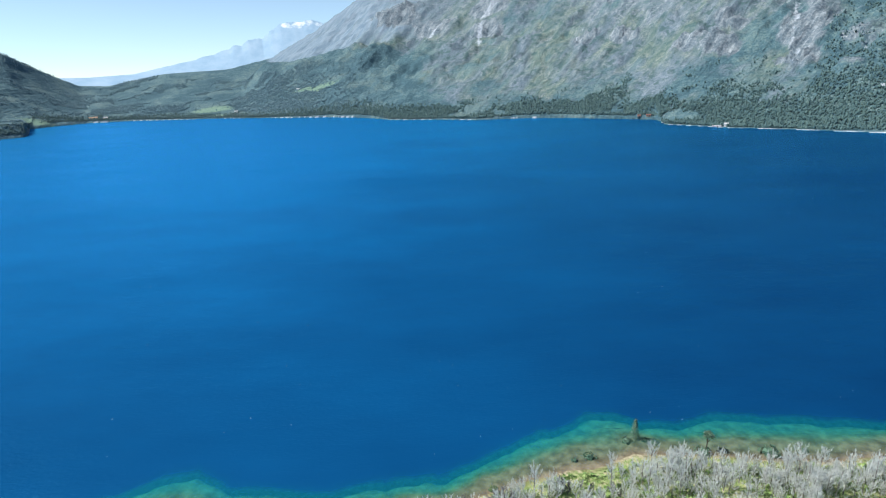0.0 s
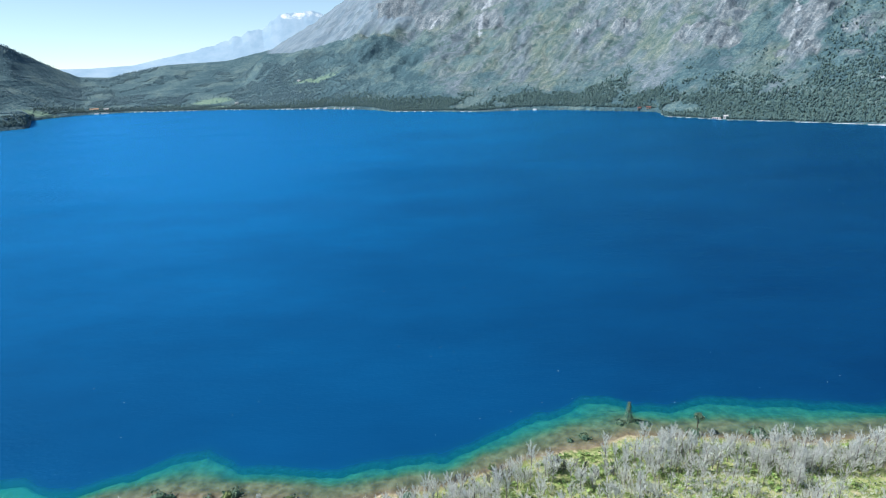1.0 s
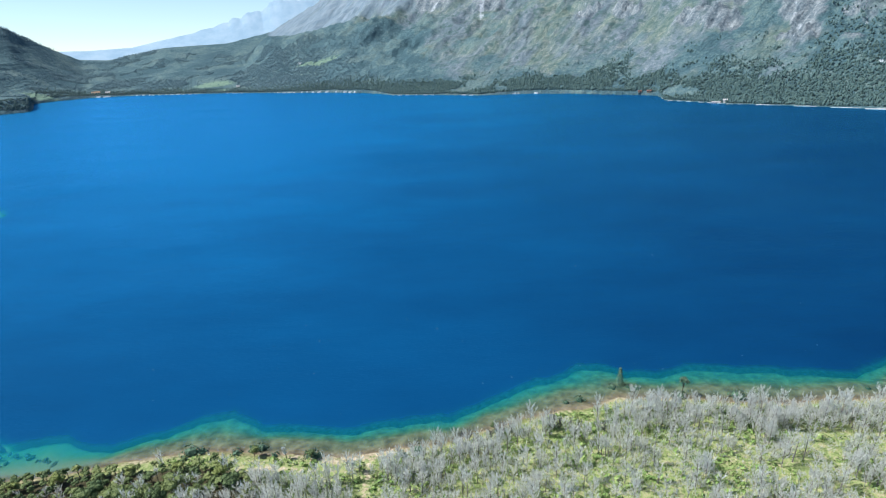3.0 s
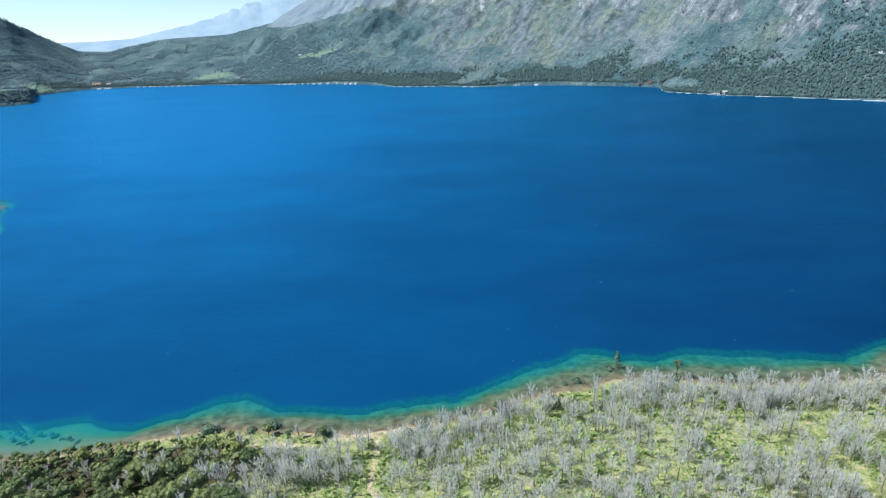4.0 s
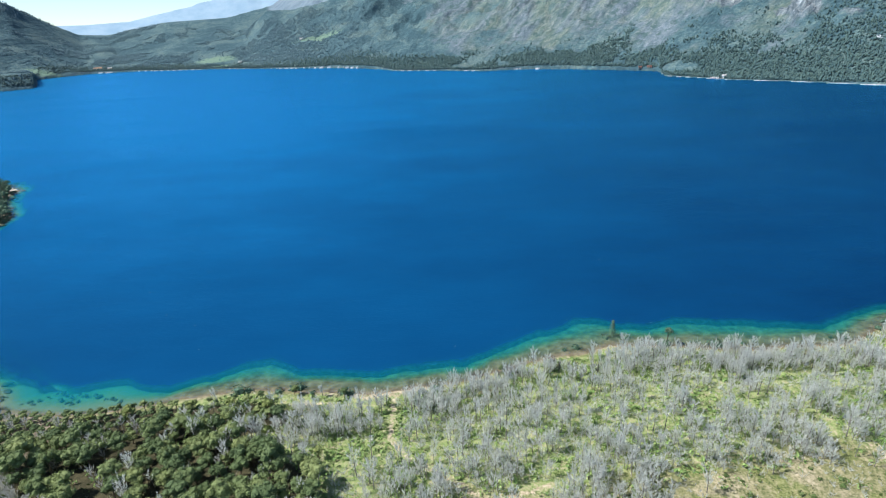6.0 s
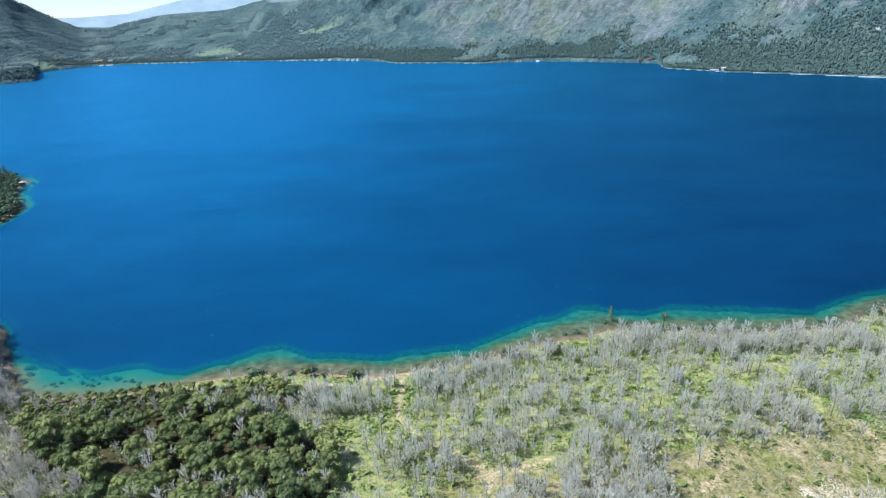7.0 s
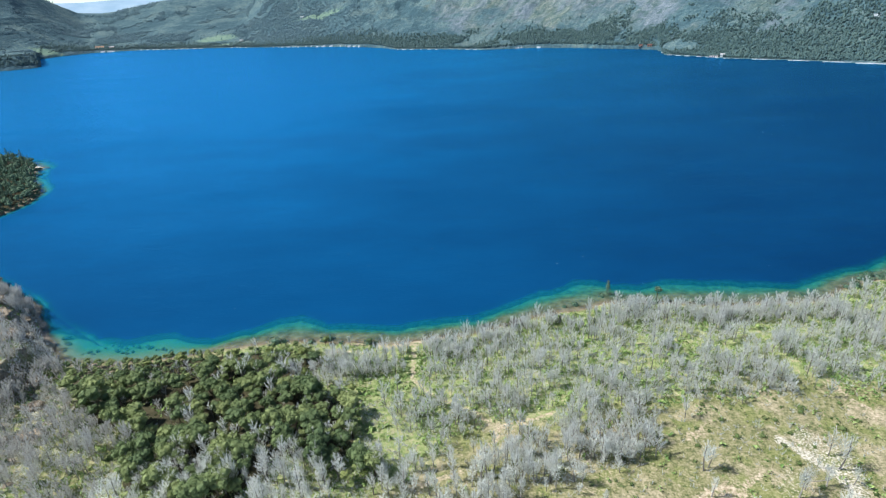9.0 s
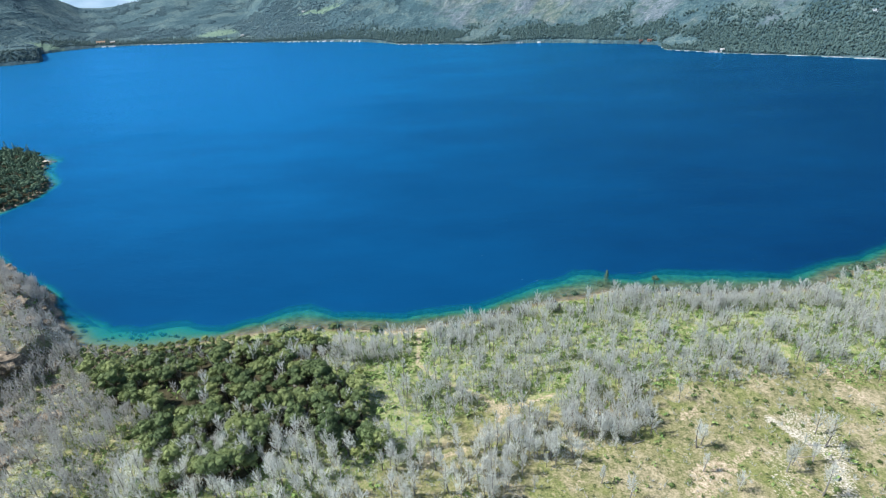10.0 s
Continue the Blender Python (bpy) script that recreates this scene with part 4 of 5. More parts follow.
qx, qy = scatter(6000, (-175, -50, 88, 118), lambda x, y: np.where(inside(x, y, GROVE), 1.0, 0.0) * step(near_side(x, y), 0.6, 2) * (near_side(x, y) < 18), 72, 2.5)
stand(broad_kinds, tall, grove_label, "tree", "evergreen trees of the grove", (0.8, 1.5))
low = [plant("low_tree", *broadleaf_arrays(h, r, 330, 7), LIVE_BARK, LEAF) for h, r in ((8.0, 3.1), (7.0, 2.9), (6.2, 2.8), (7.6, 2.6))]
stand(low, list(zip(qx, qy))[:280], "low bushy green tree along the lakeshore", "tree", "low trees along the shore", (0.45, 0.72))

# low bushes and undergrowth
shrub_shapes = [shrub_arrays(r) for r in (1.3, 1.0, 1.6)]
shrub_kinds = [plant("shrub", w, c, LIVE_BARK, SHRUB_LEAF, "stems", "foliage") for w, c in shrub_shapes]
sx, sy = scatter(5200, (10, 190, 5, 120), lambda x, y: (0.10 + 0.0 * x) * step(np.interp(x, [22, 51, 70, 101, 139, 200], [62, 76, 88, 92, 88, 100]) - y, -4, 12) * step(near_side(x, y), 4, 8), 81, 2.2)
stand(shrub_kinds, list(zip(sx[:260], sy[:260])), "low green shrub on dry grassland", "shrub", "shrubs on the dry flat", (0.35, 0.9))

def tuft_arrays(n, flat, size):
    d = rng.normal(size=(n, 3))
    d[:, 2] = abs(d[:, 2]) + 0.15
    d /= np.linalg.norm(d, axis=1, keepdims=True)
    nm = d + rng.normal(0, 0.4, (n, 3)) + (0, 0, 0.3)
    nm /= np.linalg.norm(nm, axis=1, keepdims=True)
    return leaf_cards(d * (0.7, 0.7, flat), nm, size)


DRY_LEAF = make_leaf_material("dry_grass", (0.10, 0.12, 0.05), (0.27, 0.24, 0.14), (0.46, 0.41, 0.29), False)
DARK_LEAF = make_leaf_material("low_scrub", (0.065, 0.09, 0.035), (0.115, 0.145, 0.06), (0.18, 0.205, 0.095), False)
clear_of = lambda x, y: step(near_side(x, y), 1, 4) * np.where(inside(x, y, GROVE), 0.25, 1) * step(np.min([seg_dist(x, y, t) for t in TRACKS], axis=0), 1.0, 2.2)
patch = lambda x, y, seed, size: step(fbm(x / size, y / size, 3, seed), 0.40, 0.62)
for nm, lab, count, chance, shape, mat, seed, big in (
        ("undergrowth", "bright green regrowth between the burnt trees", 125000, lambda x, y: (0.05 + 0.5 * patch(x, y, 91, 9)) * cover(x, y, np.ones_like(x))["lush"], (5, 0.6, 0.36), UNDER_LEAF, 83, 1.8),
        ("low_scrub", "dark green low scrub over the flat", 90000, lambda x, y: (0.05 + 0.16 * patch(x, y, 93, 13)) * (0.4 + 0.6 * step(cover(x, y, np.ones_like(x))["lush"], 0.3, 0.6)), (3, 0.3, 0.30), DARK_LEAF, 85, 1.2),
        ("dry_grass", "tan dry grass tufts over the flat", 60000, lambda x, y: 0.10 + 0.2 * patch(x, y, 97, 7), (3, 0.25, 0.28), DRY_LEAF, 87, 1.0)):
    ux, uy = scatter(count, (-230, 200, 18, 160), lambda x, y: chance(x, y) * clear_of(x, y), seed)
    sc = 0.35 + (big - 0.35) * np.random.default_rng(seed).random(len(ux)) ** 2
    tagged(new(nm, spread_mesh(nm, [tuft_arrays(*shape) for _ in range(5)], ux, uy, sc, mat)), lab, "undergrowth", kind="stuff")

# grey dead brush between the trees
def brush_arrays(n):
    w = rng.uniform(0, 6.283, n)
    out = np.stack([np.cos(w), np.sin(w), np.zeros(n)], 1)
    start = out * rng.uniform(0, 0.45, (n, 1))
    way = out * rng.uniform(0.1, 0.7, (n, 1)) + (0, 0, 0.8) + rng.normal(0, 0.2, (n, 3))
    side = np.cross(way, rng.normal(size=(n, 3)))
    side *= rng.uniform(0.035, 0.075, (n, 1)) / (np.linalg.norm(side, axis=1, keepdims=True) + 1e-9)
    return np.stack([start - side, start + side, start + way * rng.uniform(0.6, 1.4, (n, 1))], 1).reshape(-1, 3), np.arange(3 * n).reshape(-1, 3)


kx, ky = scatter(125000, (-230, 200, 18, 150), lambda x, y: (abs(x) < 1.32 * (y + 84)) * clear_of(x, y) * (0.08 + 0.42 * patch(x, y, 53, 10)) * (0.14 + 0.90 * step(dead_density(x, y), 0.01, 0.06)), 89)
tagged(new("dead_brush", spread_mesh("dead_brush", [brush_arrays(9) for _ in range(6)], kx, ky, 0.7 + 0.9 * np.random.default_rng(89).random(len(kx)) ** 2, DEAD_TWIG)), "grey dead brush between the burnt trees", "undergrowth", kind="stuff")

# the wooded point across the bay
px, py = scatter(4000, (-470, -325, 262, 440), lambda x, y: 1.0 * (near_side(x, y) > 1.2) * (np.hypot(x + 391, y - 405) > 11), 95, 3.8)
conifers = [conifer_arrays(h, r) for h, r in ((13, 2.6), (10.5, 2.4), (15, 3.0))]
con_kinds = [plant("conifer", t, c, LIVE_BARK, POINT_LEAF) for t, c in conifers]
pick = np.random.default_rng(8).random(len(px)) < 0.3
stand(con_kinds, list(zip(px[pick], py[pick])), "tall dark green conifer on a wooded point", "tree", "trees on the wooded point", (0.7, 1.05))
thin_broad = [broadleaf_arrays(h, r, 84, 6) for h, r in ((6.6, 3.2), (5.8, 3.0), (7.2, 3.4))]
for k, mat, lab in ((0, LIVE_BARK, "brown trunks of broadleaf woods on a point"), (1, POINT_LEAF, "dark green broadleaf crowns between conifers on a point")):
    me = spread_mesh("point_woods", [b[k] for b in thin_broad], px[~pick], py[~pick], np.linspace(0.9, 1.4, int((~pick).sum())), mat)
    tagged(new("point_woods", me), lab, "woods", kind="stuff")

fx, fy = scatter(5000, (-425, -325, 262, 432), lambda x, y: 1.0 * (near_side(x, y) > 0.2) * (near_side(x, y) < 6) * (np.hypot(x + 391, y - 405) > 11), 96, 2.1)
tagged(new("point_bushes", spread_mesh("point_bushes", [s[1] for s in shrub_shapes], fx, fy, np.linspace(0.8, 1.5, len(fx)), POINT_LEAF)), "dark green bushes along the bank of a wooded point", "bushes", kind="stuff")
kx, ky = scatter(2000, (-245, -115, 30, 165), lambda x, y: 0.17 * (near_side(x, y) > 2) * ~inside(x, y, GROVE), 98, 3.0)
knoll_kinds = [plant("bush", *shrub_arrays(r), LIVE_BARK, SHRUB_LEAF, "stems", "foliage") for r in (1.4, 1.1, 1.7)]
stand(knoll_kinds, list(zip(kx, ky))[:220], "dark green bush among burnt trees on the rocky knoll", "shrub", "bushes on the knoll", (0.6, 1.3))

# woods of the far side
def far_chance(x, y):
    az, r, rs, rc, zc = far_plan(x, y)
    d = r - rs
    u = d / (rc - rs)
    c = cover(x, y, np.ones_like(x))
    w = c["wood"] - 0.5 + (fbm(x / 45, y / 45, 4, 33) - 0.5) * 1.0
    return (d > 0.011 * r) * (u < 0.97) * (az > -42) * (az < 40) * (r > 700) * np.where(d < 22, 0.9, step(w, 0.02, 0.2) * (0.62 - 0.60 * step(-az, 6, 15) * step(d, 30, 110)) * (1 - step(d, 60, np.where(az > 15, 330, 150) + 420 * step(az, 30.5, 33)))) * (1 - c["field"] * 1.1) * (1 - c["scar"])


far_g = np.random.default_rng(99)
aa, dd = far_g.uniform(-41.5, 39.5, 90000), far_g.exponential(185, 90000)
rr = np.interp(aa, [f[0] for f in FAR], [f[1] for f in FAR]) + dd
wx, wy = 6 + rr * np.sin(np.radians(aa)), rr * np.cos(np.radians(aa))
ok = far_g.random(len(wx)) < far_chance(wx, wy)
wx, wy = wx[ok], wy[ok]


def far_tree_arrays(kind):
    rings = ((0.0, 2.2), (3.6, 3.1), (6.6, 0.0)) if kind == 0 else ((1.0, 2.3), (6.0, 1.35), (11.5, 0.0))
    v, t = [], []
    for z, r in rings[:2]:
        a0 = rng.uniform(0, 6.28)
        v += [(r * math.cos(a0 + w) * rng.uniform(0.75, 1.2), r * math.sin(a0 + w) * rng.uniform(0.75, 1.2), z + rng.uniform(-0.4, 0.4)) for w in np.linspace(0, 2 * math.pi, 6)[:-1]]
    v.append((rng.uniform(-0.4, 0.4), rng.uniform(-0.4, 0.4), rings[2][0]))
    for q in range(5):
        p = (q + 1) % 5
        t += [(q, p, 5 + p), (q, 5 + p, 5 + q), (5 + q, 5 + p, 10)]
    return np.array(v), np.array(t)


far_scale = np.random.default_rng(4).uniform(0.32, 0.76, len(wx))
far_woods = spread_mesh("far_woods", [far_tree_arrays(k) for k in (0, 1, 0, 0, 1, 0, 0, 0)], wx, wy, far_scale, FAR_HAZE_LEAF, 0.3, True)
tagged(new("far_woods", far_woods), "mixed woods along the far shore and lower slopes, tinted haze-blue", "woods", kind="stuff")

# woods on the western hills and the foothill
ha = far_g.uniform(-41.5, -5, 40000)
near_edge, far_edge = np.interp(ha, [f[0] for f in FAR], [f[1] for f in FAR]), np.interp(ha, [-41, -30, -18, -10, -5], [2350, 2450, 2050, 1950, 1850])
hr = near_edge + 40 + (far_edge - near_edge) * far_g.random(len(ha)) ** 1.1
tx, ty = 6 + hr * np.sin(np.radians(ha)), hr * np.cos(np.radians(ha))
grown = cover(tx, ty, np.ones_like(tx))
ok = far_g.random(len(tx)) < step(grown["wood"] - grown["scree"] + 0.9 * (fbm(tx / 60, ty / 60, 4, 49) - 0.5), 0.92, 1.35) * (1 - grown["field"] * 1.1) * (1 - step(ha, -18, -6))
tx, ty = tx[ok], ty[ok]


def hill_tree_arrays(high, wide):
    turn = rng.uniform(0, 6.28)
    v = [(wide * math.cos(turn + w) * rng.uniform(0.8, 1.2), wide * math.sin(turn + w) * rng.uniform(0.8, 1.2), high * rng.uniform(0.12, 0.3)) for w in np.linspace(0, 2 * math.pi, 6)[:-1]]
    v += [(0.1 * wide, 0.0, high), (0, 0, -0.5)]
    return np.array(v), np.array([(q, (q + 1) % 5, 5) for q in range(5)] + [((q + 1) % 5, q, 6) for q in range(5)])


hill_woods = spread_mesh("hill_woods", [hill_tree_arrays(h, w) for h, w in ((9, 2.6), (7, 3.2), (11, 2.4), (8, 3.0))], tx, ty, np.random.default_rng(6).uniform(0.36, 0.68, len(tx)), HILL_HAZE_LEAF, 0.3, True)
tagged(new("hill_woods", hill_woods), "conifer woods over hills beyond the lake, tinted haze-blue", "woods", kind="stuff")

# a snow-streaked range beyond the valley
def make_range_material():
    m, nd, lk, b = material("hazed_distant_rock", 1.0, 0.0)
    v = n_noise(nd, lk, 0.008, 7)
    # haze stands in the rock's pale blue and in the emission below
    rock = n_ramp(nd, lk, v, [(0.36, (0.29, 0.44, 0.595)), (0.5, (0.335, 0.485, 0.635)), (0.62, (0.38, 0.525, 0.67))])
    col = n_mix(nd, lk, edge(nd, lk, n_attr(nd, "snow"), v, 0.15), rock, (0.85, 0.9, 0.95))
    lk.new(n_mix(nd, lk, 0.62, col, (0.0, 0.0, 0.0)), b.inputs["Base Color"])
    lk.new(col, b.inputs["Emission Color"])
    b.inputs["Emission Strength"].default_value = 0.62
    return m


RANGE = [(-50, -0.1), (-40, 0.2), (-36, 0.25), (-33, 0.15), (-29.5, 0.25), (-27, 0.75), (-24.3, 1.25), (-22.5, 1.75), (-21, 2.2), (-19.4, 2.75), (-18.2, 2.9), (-17.2, 3.75), (-16.2, 4.15), (-15, 4.3), (-13.6, 4.25), (-12.2, 4.0), (-10, 3.2), (-4, 1.5), (10, 1)]
ra = np.arange(-50, 10, 0.12)
rv = np.linspace(0, 1, 24)
RA, RV = np.meshgrid(ra, rv)
el = np.interp(RA, [p[0] for p in RANGE], [p[1] for p in RANGE])
crest = 119 + 4600 * np.tan(np.radians(el))
RZ = -60 + (crest + 60) * RV + 46 * (fbm(RA * 1.4, RA * 0, 5, 71) - 0.5) * step(el, 0.3, 2.5) * RV ** 7
RR = 4150 + 450 * RV 
V = np.stack([6 + RR * np.sin(np.radians(RA)), RR * np.cos(np.radians(RA)), RZ], -1).reshape(-1, 3)
n0, n1 = RA.shape
a, b_ = np.meshgrid(np.arange(n0 - 1), np.arange(n1 - 1), indexing="ij")
Q = np.stack([a * n1 + b_, a * n1 + b_ + 1, (a + 1) * n1 + b_ + 1, (a + 1) * n1 + b_], -1).reshape(-1, 4)
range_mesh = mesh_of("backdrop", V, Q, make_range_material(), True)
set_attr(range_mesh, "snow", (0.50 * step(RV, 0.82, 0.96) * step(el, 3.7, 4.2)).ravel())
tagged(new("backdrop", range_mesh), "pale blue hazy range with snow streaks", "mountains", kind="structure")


# ---- single trees and bushes at the water's edge ----
def place(ob, x, y, scale, turn, label, category, group="", sink=0.0):
    ob.matrix_basis = Matrix.LocRotScale((x, y, max(h1(x, y), -1.5) - sink), Euler((0, 0, turn)), Vector((scale, scale, scale)))
    return tagged(ob, label, category, group)


place(plant("conifer", *conifer_arrays(8.2, 1.9), LIVE_BARK, GREY_LEAF), 60.4, 147.4, 1.0, 0.4, "small dark conifer standing in the shallows", "tree")
edge_kinds = [plant("shrub", *shrub_arrays(r), LIVE_BARK, GREY_LEAF, "stems", "foliage") for r in (1.3, 1.0, 1.6)]
for k, (x, y, sc) in enumerate(((57.5, 146.6, 1.1), (63.5, 146.4, 1.0), (66.0, 145.4, 0.8), (44, 139, 1.2), (39, 138, 0.9), (-86, 116.5, 1.7), (-83, 117.2, 1.2), (-66, 117.5, 1.5), (-63.5, 118.2, 1.2),
                               (-46, 114.5, 1.5), (-43.5, 114, 1.2), (-71, 116, 1.0), (-58, 114.5, 0.9), (-17, 113, 1.5), (-12, 115, 1.3), (100, 138, 1.2), (150, 141, 1.3), (172, 146, 1.5), (180, 149, 1.2), (160, 140, 1.0), (99, 139, 1.5), (110, 139.2, 0.7), (146, 141.5, 0.8), (79, 139, 1.4),
                               (168, 146.5, 1.2), (173.8, 151, 1.5), (179, 153.5, 1.3), (185, 156.5, 1.6), (190, 156, 1.3), (194, 157, 1.5), (183, 153, 1.2), (188, 153, 1.4))):
    place(copy_thing(edge_kinds[k % 3], Matrix()) if k > 2 else edge_kinds[k], x, y, sc * 1.25, k * 1.3, "grey-green bush at the edge of the lake", "shrub", "bushes along the water", 0.1)
place(plant("broadleaf_tree", *broadleaf_arrays(8.4, 2.0), LIVE_BARK, GREY_LEAF), 80.6, 140.8, 0.9, 0.6, "grey-green tree with two tiers by the water", "tree")
for k, (x, y, sc) in enumerate(((-64.5, 114.5, 0.62), (-76, 112.5, 0.6), (-45.5, 112.5, 0.5), (13, 124.5, 0.55))):
    place(copy_thing(broad_kinds[k % 5], Matrix()), x, y, sc, k * 2.1, "small olive-green round tree by the water", "tree", "small trees along the water")
snag = plant("dead_snag", *dead_tree_arrays(5.2, 0.5, 7, 0.45), DEAD_BARK, DEAD_TWIG, "trunk", "branches")
place(snag, -53.8, 113.2, 1.0, 0.3, "bare dead snag standing at the water's edge", "dead tree")


thicket_kinds = [plant("burnt_bush", *dead_plume_arrays(4.2, w, 240, 0.05), DEAD_BARK, CHARRED_TWIG, "stem", "crown") for w in (1.9, 1.6, 2.2)]
stand(thicket_kinds, [(13.2, 121.5), (15.6, 122.6), (14.8, 119.6), (17.6, 121.0), (11.6, 119.8), (31.0, 124.6), (32.6, 126.0), (33.9, 123.4), (37.3, 122.8), (40.6, 123.2), (43.1, 120.5), (46.2, 122.5), (48.0, 121.1), (38.9, 119.8), (4.2, 119.6), (1.8, 118.4), (6.9, 117.6)], "dark grey charred bush beside the beach", "dead bush", "charred bushes by the beach", (0.75, 1.1))


BRIGHT_LEAF = make_leaf_material("yellow_green_leaves", (0.10, 0.145, 0.045), (0.19, 0.24, 0.075), (0.30, 0.34, 0.13))
bright_kinds = [plant("broadleaf_tree", *broadleaf_arrays(h, r, 520, 8), LIVE_BARK, BRIGHT_LEAF) for h, r in ((6.2, 2.5), (5.4, 2.2))]
stand(bright_kinds, [(-48.5, 40.0), (-36.8, 41.5), (-41.2, 39.5), (-52.0, 61.5), (-47.0, 80.0), (-60.0, 95.5), (-70.5, 103.5), (-85.0, 107.0), (-99.0, 105.0), (-66.0, 88.5), (-118.0, 101.0), (-132.0, 100.5)],
      "bright yellow-green round tree at the rim of the grove", "tree", "bright trees at the rim of the grove", (0.75, 1.15))


# ---- rocks ----
def make_rock_material():
    m, nd, lk, b = material("weathered_rock", 0.92, 0.25)
    a, c = n_noise(nd, lk, 0.5, 6), n_noise(nd, lk, 2.2, 5)
    v = n_math(nd, lk, "ADD", n_math(nd, lk, "MULTIPLY", a, 0.6), n_math(nd, lk, "MULTIPLY", c, 0.4))
    lk.new(n_ramp(nd, lk, v, [(0.38, (0.07, 0.06, 0.048)), (0.5, (0.22, 0.185, 0.14)), (0.62, (0.46, 0.39, 0.295))]), b.inputs["Base Color"])
    n_bump(nd, lk, b, v, 1.2, 1.0)
    return m


ROCK = make_rock_material()
WET_ROCK = material("wet_rock", 0.5, 0.4)[0]
WET_ROCK.node_tree.nodes["Principled BSDF"].inputs["Base Color"].default_value = (0.045, 0.045, 0.038, 1)


def boulder_mesh(sx, sy, sz, seed, cuts=2):
    bm = bmesh.new()
    bmesh.ops.create_icosphere(bm, subdivisions=cuts + 1, radius=1.0)
    for v in bm.verts:
        n = noise.fractal(v.co * 1.3 + Vector((seed * 7.1, seed * 3.3, 0)), 1.0, 2.0, 4)
        k = 1 + 0.42 * n
        co = Vector((v.co.x * k, v.co.y * k, v.co.z * k))
        flat = max(-0.55, min(0.62, co.z)) + 0.18 * (co.z - max(-0.55, min(0.62, co.z)))
        v.co = Vector((co.x * sx, co.y * sy, flat * sz))
    me = bpy.data.meshes.new("boulder")
    bm.to_mesh(me)
    bm.free()
    me.materials.append(ROCK)
    return me


outcrop_places = [(-181, 82, 11, 8, 6.5), (-150, 60, 8, 5, 3.0), (-158, 55, 6, 4, 3.0), (-168, 62, 6, 5, 3.4), (-208, 126, 8, 6, 4.5), (-217, 136, 7, 6, 4.5), (-229, 147, 8, 5, 4.5), (-198, 115, 6, 5, 3.5), (-243, 162, 8, 5, 4.5), (-150, 36, 7, 5, 2.4),
                  (-192, 118, 5, 4, 3.5), (-203, 131, 6, 4, 3.5), (-211, 142, 4, 4, 3), (-221, 151, 5, 5, 4), (-231, 160, 4, 4, 3), (-255, 175, 6, 4, 4), (-266, 183, 5, 4, 3.5), (-193, 112, 5, 4, 4), (-172, 92, 6, 4, 4), (-160, 76, 5, 4, 3)]
for k, (x, y, sx, sy, sz) in enumerate(outcrop_places):
    ob = new("rock_outcrop", boulder_mesh(0.62 * sx, 0.62 * sy, 0.7 * sz, k + 2, 3))
    ob.matrix_basis = Matrix.LocRotScale((x, y, h1(x, y) + 0.05 * sz), Euler((0, 0, 0.5 * k)), None)
    tagged(ob, "brown weathered rock outcrop on the burnt knoll", "rock", "outcrops on the knoll")
small_rocks = [boulder_mesh(1.0, 0.8, 0.7, k + 20, 1) for k in range(4)]
wet_rocks = [boulder_mesh(1.0, 0.8, 0.6, k + 30, 1) for k in range(4)]
for me in wet_rocks:
    me.materials[0] = WET_ROCK
rg = np.random.default_rng(17)
spots = [(-180, 122, 1.3), (-184, 127, 1.5), (-178, 116, 1.1), (-372, 377, 2.0), (-364, 370, 1.6), (-380, 398, 2.0), (-352, 349, 2.0), (-343, 336, 1.7)]
for cx, cy in ((-166, 116), (-150, 114), (-147, 119), (-139, 117), (-133, 115), (-127, 113), (-158, 119)):
    spots += [(cx + rg.normal(0, 2.2), cy + rg.normal(0, 1.1), rg.uniform(0.35, 0.95)) for _ in range(5)]
for k, (x, y, s) in enumerate(spots):
    ob = new("lake_boulder", wet_rocks[k % 4])
    ob.matrix_basis = Matrix.LocRotScale((x, y, max(h1(x, y), -0.6) - 0.4), Euler((0, 0, rg.uniform(0, 6))), Vector((1.5 * s, 1.2 * s * rg.uniform(0.7, 1.2), s * 1.3)))
    tagged(ob, "dark boulder in the turquoise shallows", "rock", "boulders in the shallows")
bx, by = scatter(900, (-245, -100, 20, 150), lambda x, y: 0.11 * (near_side(x, y) > 2) * ~inside(x, y, GROVE), 19)
for k, (x, y) in enumerate(zip(bx, by)):
    s = rg.uniform(0.5, 1.6)
    ob = new("boulder", small_rocks[k % 4])
    ob.matrix_basis = Matrix.LocRotScale((x, y, h1(x, y)), Euler((0, 0, rg.uniform(0, 6))), Vector((s, s, s)))
    tagged(ob, "weathered brown boulder among burnt trees", "rock", "boulders on the knoll")

# ---- fallen trunks ----
log_meshes = []
for k in range(4):
    L = (5.0, 7.0, 4.0, 6.0)[k]
    pts = [(-L / 2 + L * u, 0.12 * math.sin(5 * u + k), 0.14 + 0.05 * math.sin(7 * u + k)) for u in np.linspace(0, 1, 6)]
    shape = [tube(pts, [0.17, 0.17, 0.15, 0.13, 0.1, 0.06], 6)]
    for q in range(4):
        b0 = np.array(pts[1 + q])
        shape.append(tube([b0, b0 + (0.3, 0.5 * (-1) ** q, 0.45)], [0.05, 0.015], 4))
    log_meshes.append(flat_mesh("fallen_trunk", joined(shape), make_bark_material("log_wood", (0.26, 0.24, 0.22), (0.5, 0.48, 0.45))))
lx, ly = scatter(420, (-100, 150, 20, 128), lambda x, y: 0.08 * (near_side(x, y) > 6) * ~inside(x, y, GROVE), 23, 4)
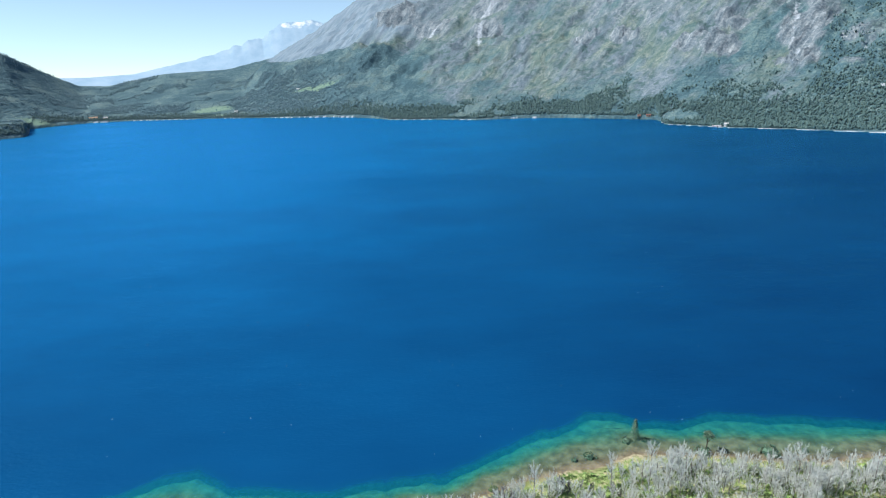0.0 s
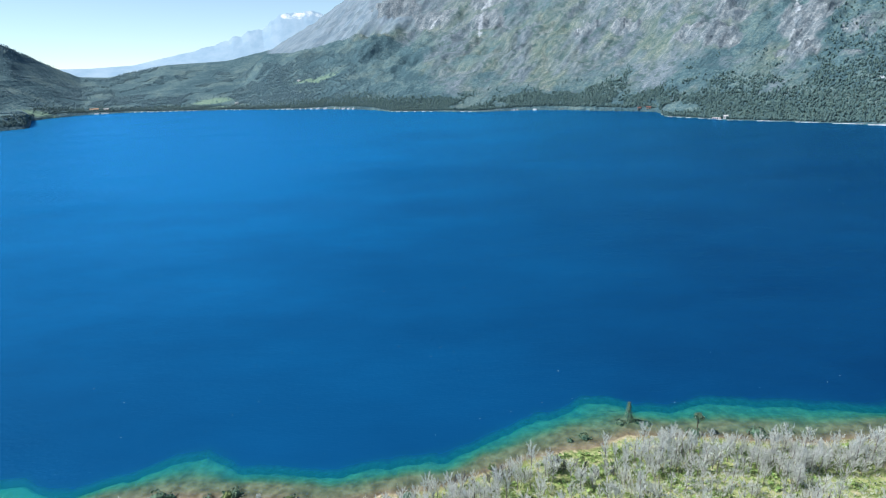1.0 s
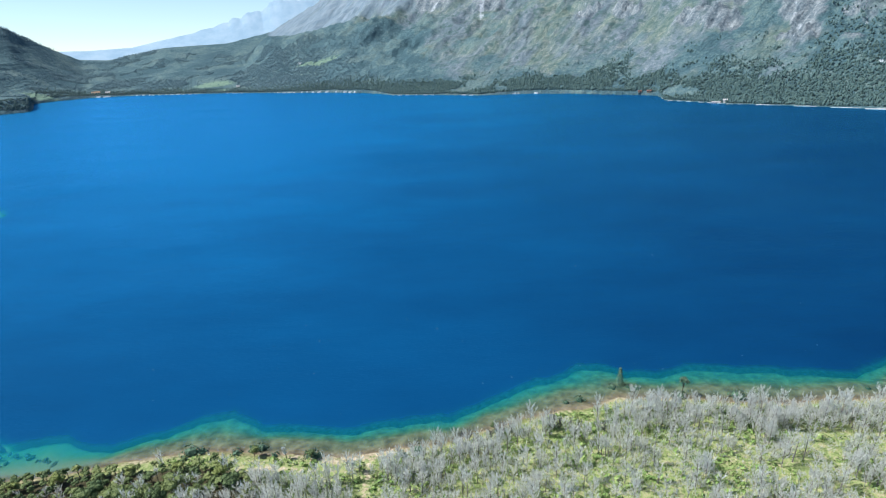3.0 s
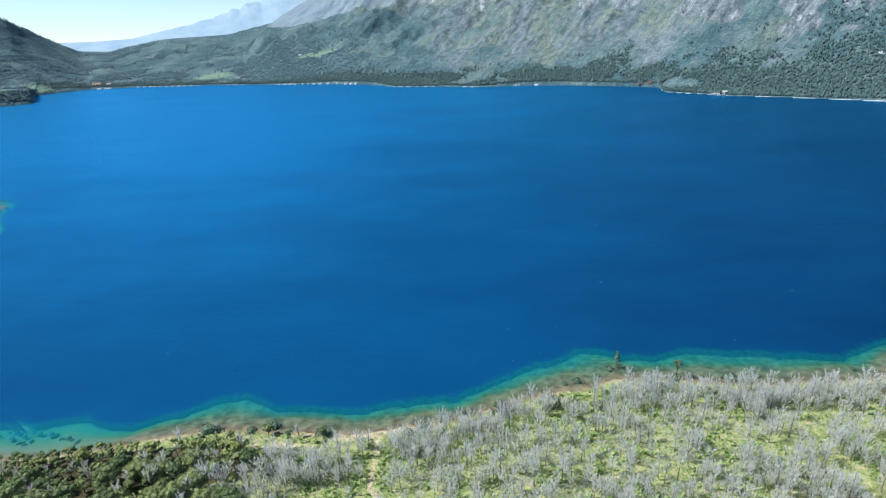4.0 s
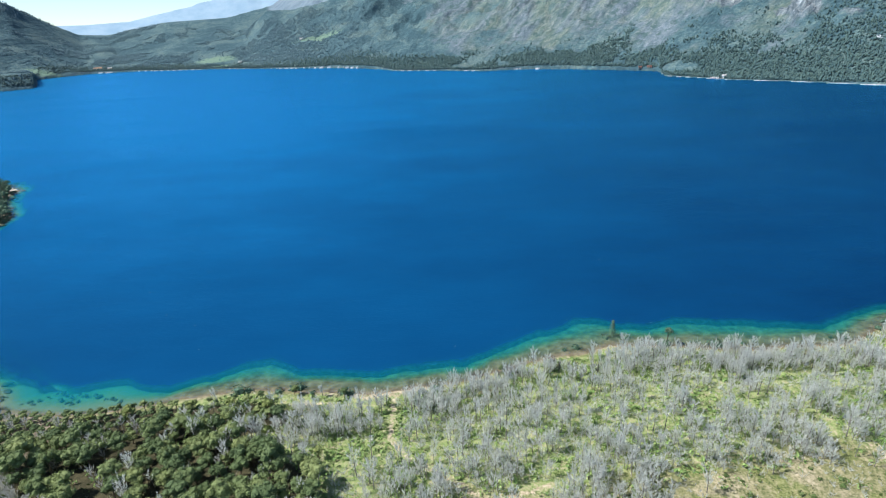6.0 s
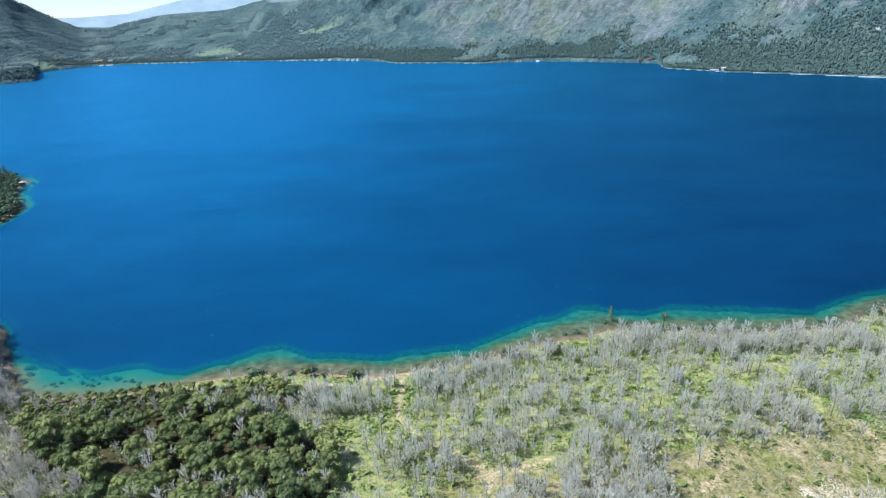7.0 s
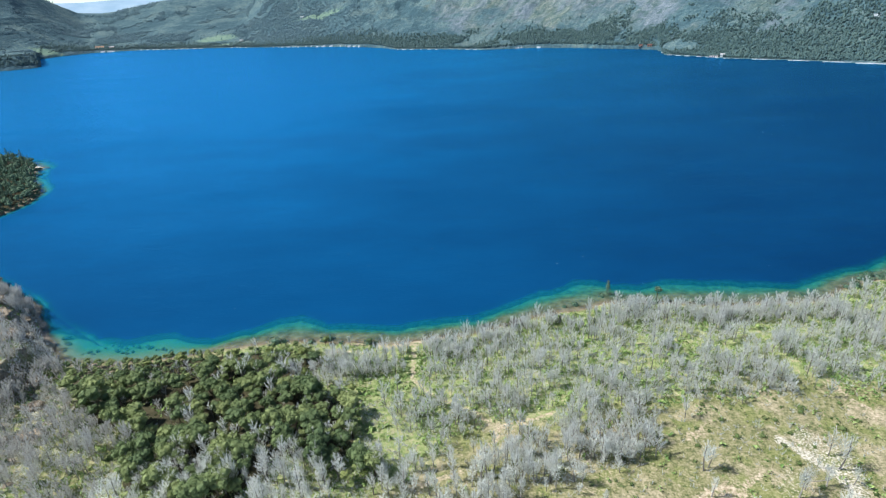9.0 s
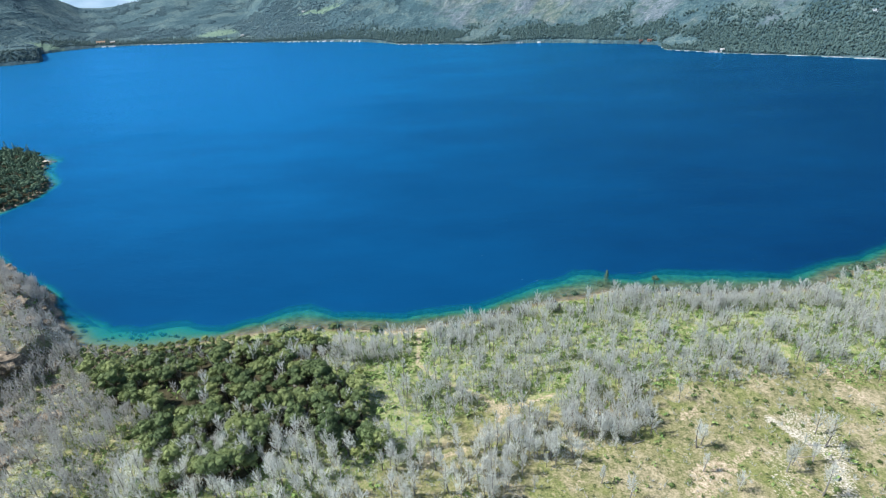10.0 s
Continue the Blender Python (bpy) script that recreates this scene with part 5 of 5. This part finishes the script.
rows_of_logs = list(zip(lx, ly, rg.uniform(0, 3.14, len(lx)))) + [(61, 85.4, 0.2), (67.5, 86.8, 0.21), (74, 88, 0.2), (80.5, 89.4, 0.21)]
for k, (x, y, turn) in enumerate(rows_of_logs):
    ob = new("fallen_trunk", log_meshes[k % 4])
    ob.matrix_basis = Matrix.LocRotScale((x, y, h1(x, y)), Euler((0, 0, turn)), Vector((0.9, 0.75, 0.75)))
    tagged(ob, "bleached fallen trunk on the ground", "log", "fallen trunks on the flat")

# ---- houses on the far shore ----
def plain(name, colour, rough=0.7):
    m, nd, lk, b = material(name, rough, 0.3)
    lk.new(n_mix(nd, lk, n_math(nd, lk, "MULTIPLY", n_noise(nd, lk, 0.8, 4), 0.35), colour, tuple(c * 0.6 for c in colour)), b.inputs["Base Color"])
    return m


WHITE_WALL, TAN_WALL, RED_ROOF, GREY_ROOF, GLASS = plain("white_plaster", (0.80, 0.79, 0.76)), plain("tan_timber", (0.52, 0.40, 0.28)), plain("red_roof", (0.17, 0.085, 0.07)), plain("grey_roof", (0.45, 0.45, 0.46)), plain("dark_panes", (0.03, 0.04, 0.05), 0.15)


def box_arrays(x0, x1, y0, y1, z0, z1):
    v = np.array([(x, y, z) for x in (x0, x1) for y in (y0, y1) for z in (z0, z1)], float)
    return v, np.array([(0, 1, 3), (0, 3, 2), (4, 6, 7), (4, 7, 5), (0, 4, 5), (0, 5, 1), (2, 3, 7), (2, 7, 6), (0, 2, 6), (0, 6, 4), (1, 5, 7), (1, 7, 3)])


def house(x, y, long, wide, high, roof_high, wall_mat, roof_mat, label):
    root = new("house")
    root.matrix_basis = pose(x, y, h1(x, y) - 0.2, 0, 0, math.degrees(math.atan2(x - 6, y)) * -1)
    def part(name, shape, mat):
        ob = new(name, flat_mesh(name, shape, mat))
        ob.parent = root
        return ob
    part("wall", box_arrays(-long / 2, long / 2, -wide / 2, wide / 2, 0, high), wall_mat)
    e = 0.5
    v = np.array([(sx * (long / 2 + e), sy, sz) for sx in (-1, 1) for sy, sz in ((-wide / 2 - e, high - 0.2), (0, high + roof_high), (wide / 2 + e, high - 0.2))])
    part("roof", (v, np.array([(0, 3, 4), (0, 4, 1), (1, 4, 5), (1, 5, 2), (0, 1, 2), (3, 5, 4), (0, 2, 5), (0, 5, 3)])), roof_mat)
    n = max(2, int(long / 3))
    for k in range(n):
        cx = -long / 2 + (k + 0.5) * long / n
        part("window" if k != n // 2 else "door", box_arrays(cx - 0.6, cx + 0.6, -wide / 2 - 0.06, -wide / 2 + 0.04, 1.0 if k != n // 2 else 0.15, 2.3), GLASS)
    return tagged(root, label, "house", "houses on the far shore")


house(-1052, 1606, 22, 9, 4, 3, TAN_WALL, plain("clay_roof", (0.42, 0.27, 0.18)), "long tan house with a clay roof by the lake")
house(-1020, 1612, 12, 8, 3.5, 2.5, TAN_WALL, GREY_ROOF, "small tan house with a grey roof by the lake")
house(437, 884, 6, 6, 4.0, 1.8, WHITE_WALL, GREY_ROOF, "tall white house at the far water's edge")
house(424, 887, 12, 4, 1.8, 0.9, WHITE_WALL, GREY_ROOF, "low white boathouse at the far water's edge")
house(366, 1036, 8, 6, 2.8, 1.8, TAN_WALL, RED_ROOF, "house with a red roof under tall conifers")
house(352, 1046, 6, 5, 2.6, 1.6, TAN_WALL, RED_ROOF, "small cabin with a red roof under conifers")
house(-455, 1665, 10, 7, 4, 2.5, WHITE_WALL, GREY_ROOF, "white farmhouse beside a hillside meadow")
house(-620, 1585, 9, 7, 4, 2.5, WHITE_WALL, GREY_ROOF, "white house at the edge of a meadow")

# ---- foam flecks on the waves ----
FOAM = plain("foam", (0.42, 0.70, 0.95), 0.6)
fg = np.random.default_rng(29)
shapes = []
while len(shapes) < 130:
    a, r = radians(fg.uniform(-40, 40)), 120 + 420 * fg.random() ** 1.8
    x, y = r * math.sin(a), r * math.cos(a) - 10
    if near_side(np.array([x]), np.array([y]))[0] > -16:
        continue
    w, t, k = fg.uniform(0.09, 0.28) * (0.5 + r / 450), fg.uniform(0.05, 0.10) * (0.5 + r / 350), fg.uniform(-0.3, 0.5)
    ring_pts = [(x + w * math.cos(q) * fg.uniform(0.7, 1.2) + k * w * math.sin(q), y + t * math.sin(q) * fg.uniform(0.7, 1.2), 0.05) for q in np.linspace(0, 6.283, 7)[:-1]]
    shapes.append((np.array(ring_pts + [(x, y, 0.14)]), np.array([(q, (q + 1) % 6, 6) for q in range(6)])))
tagged(new("foam_flecks", flat_mesh("foam_flecks", joined(shapes), FOAM)), "white foam flecks on small breaking waves", "foam", kind="stuff")
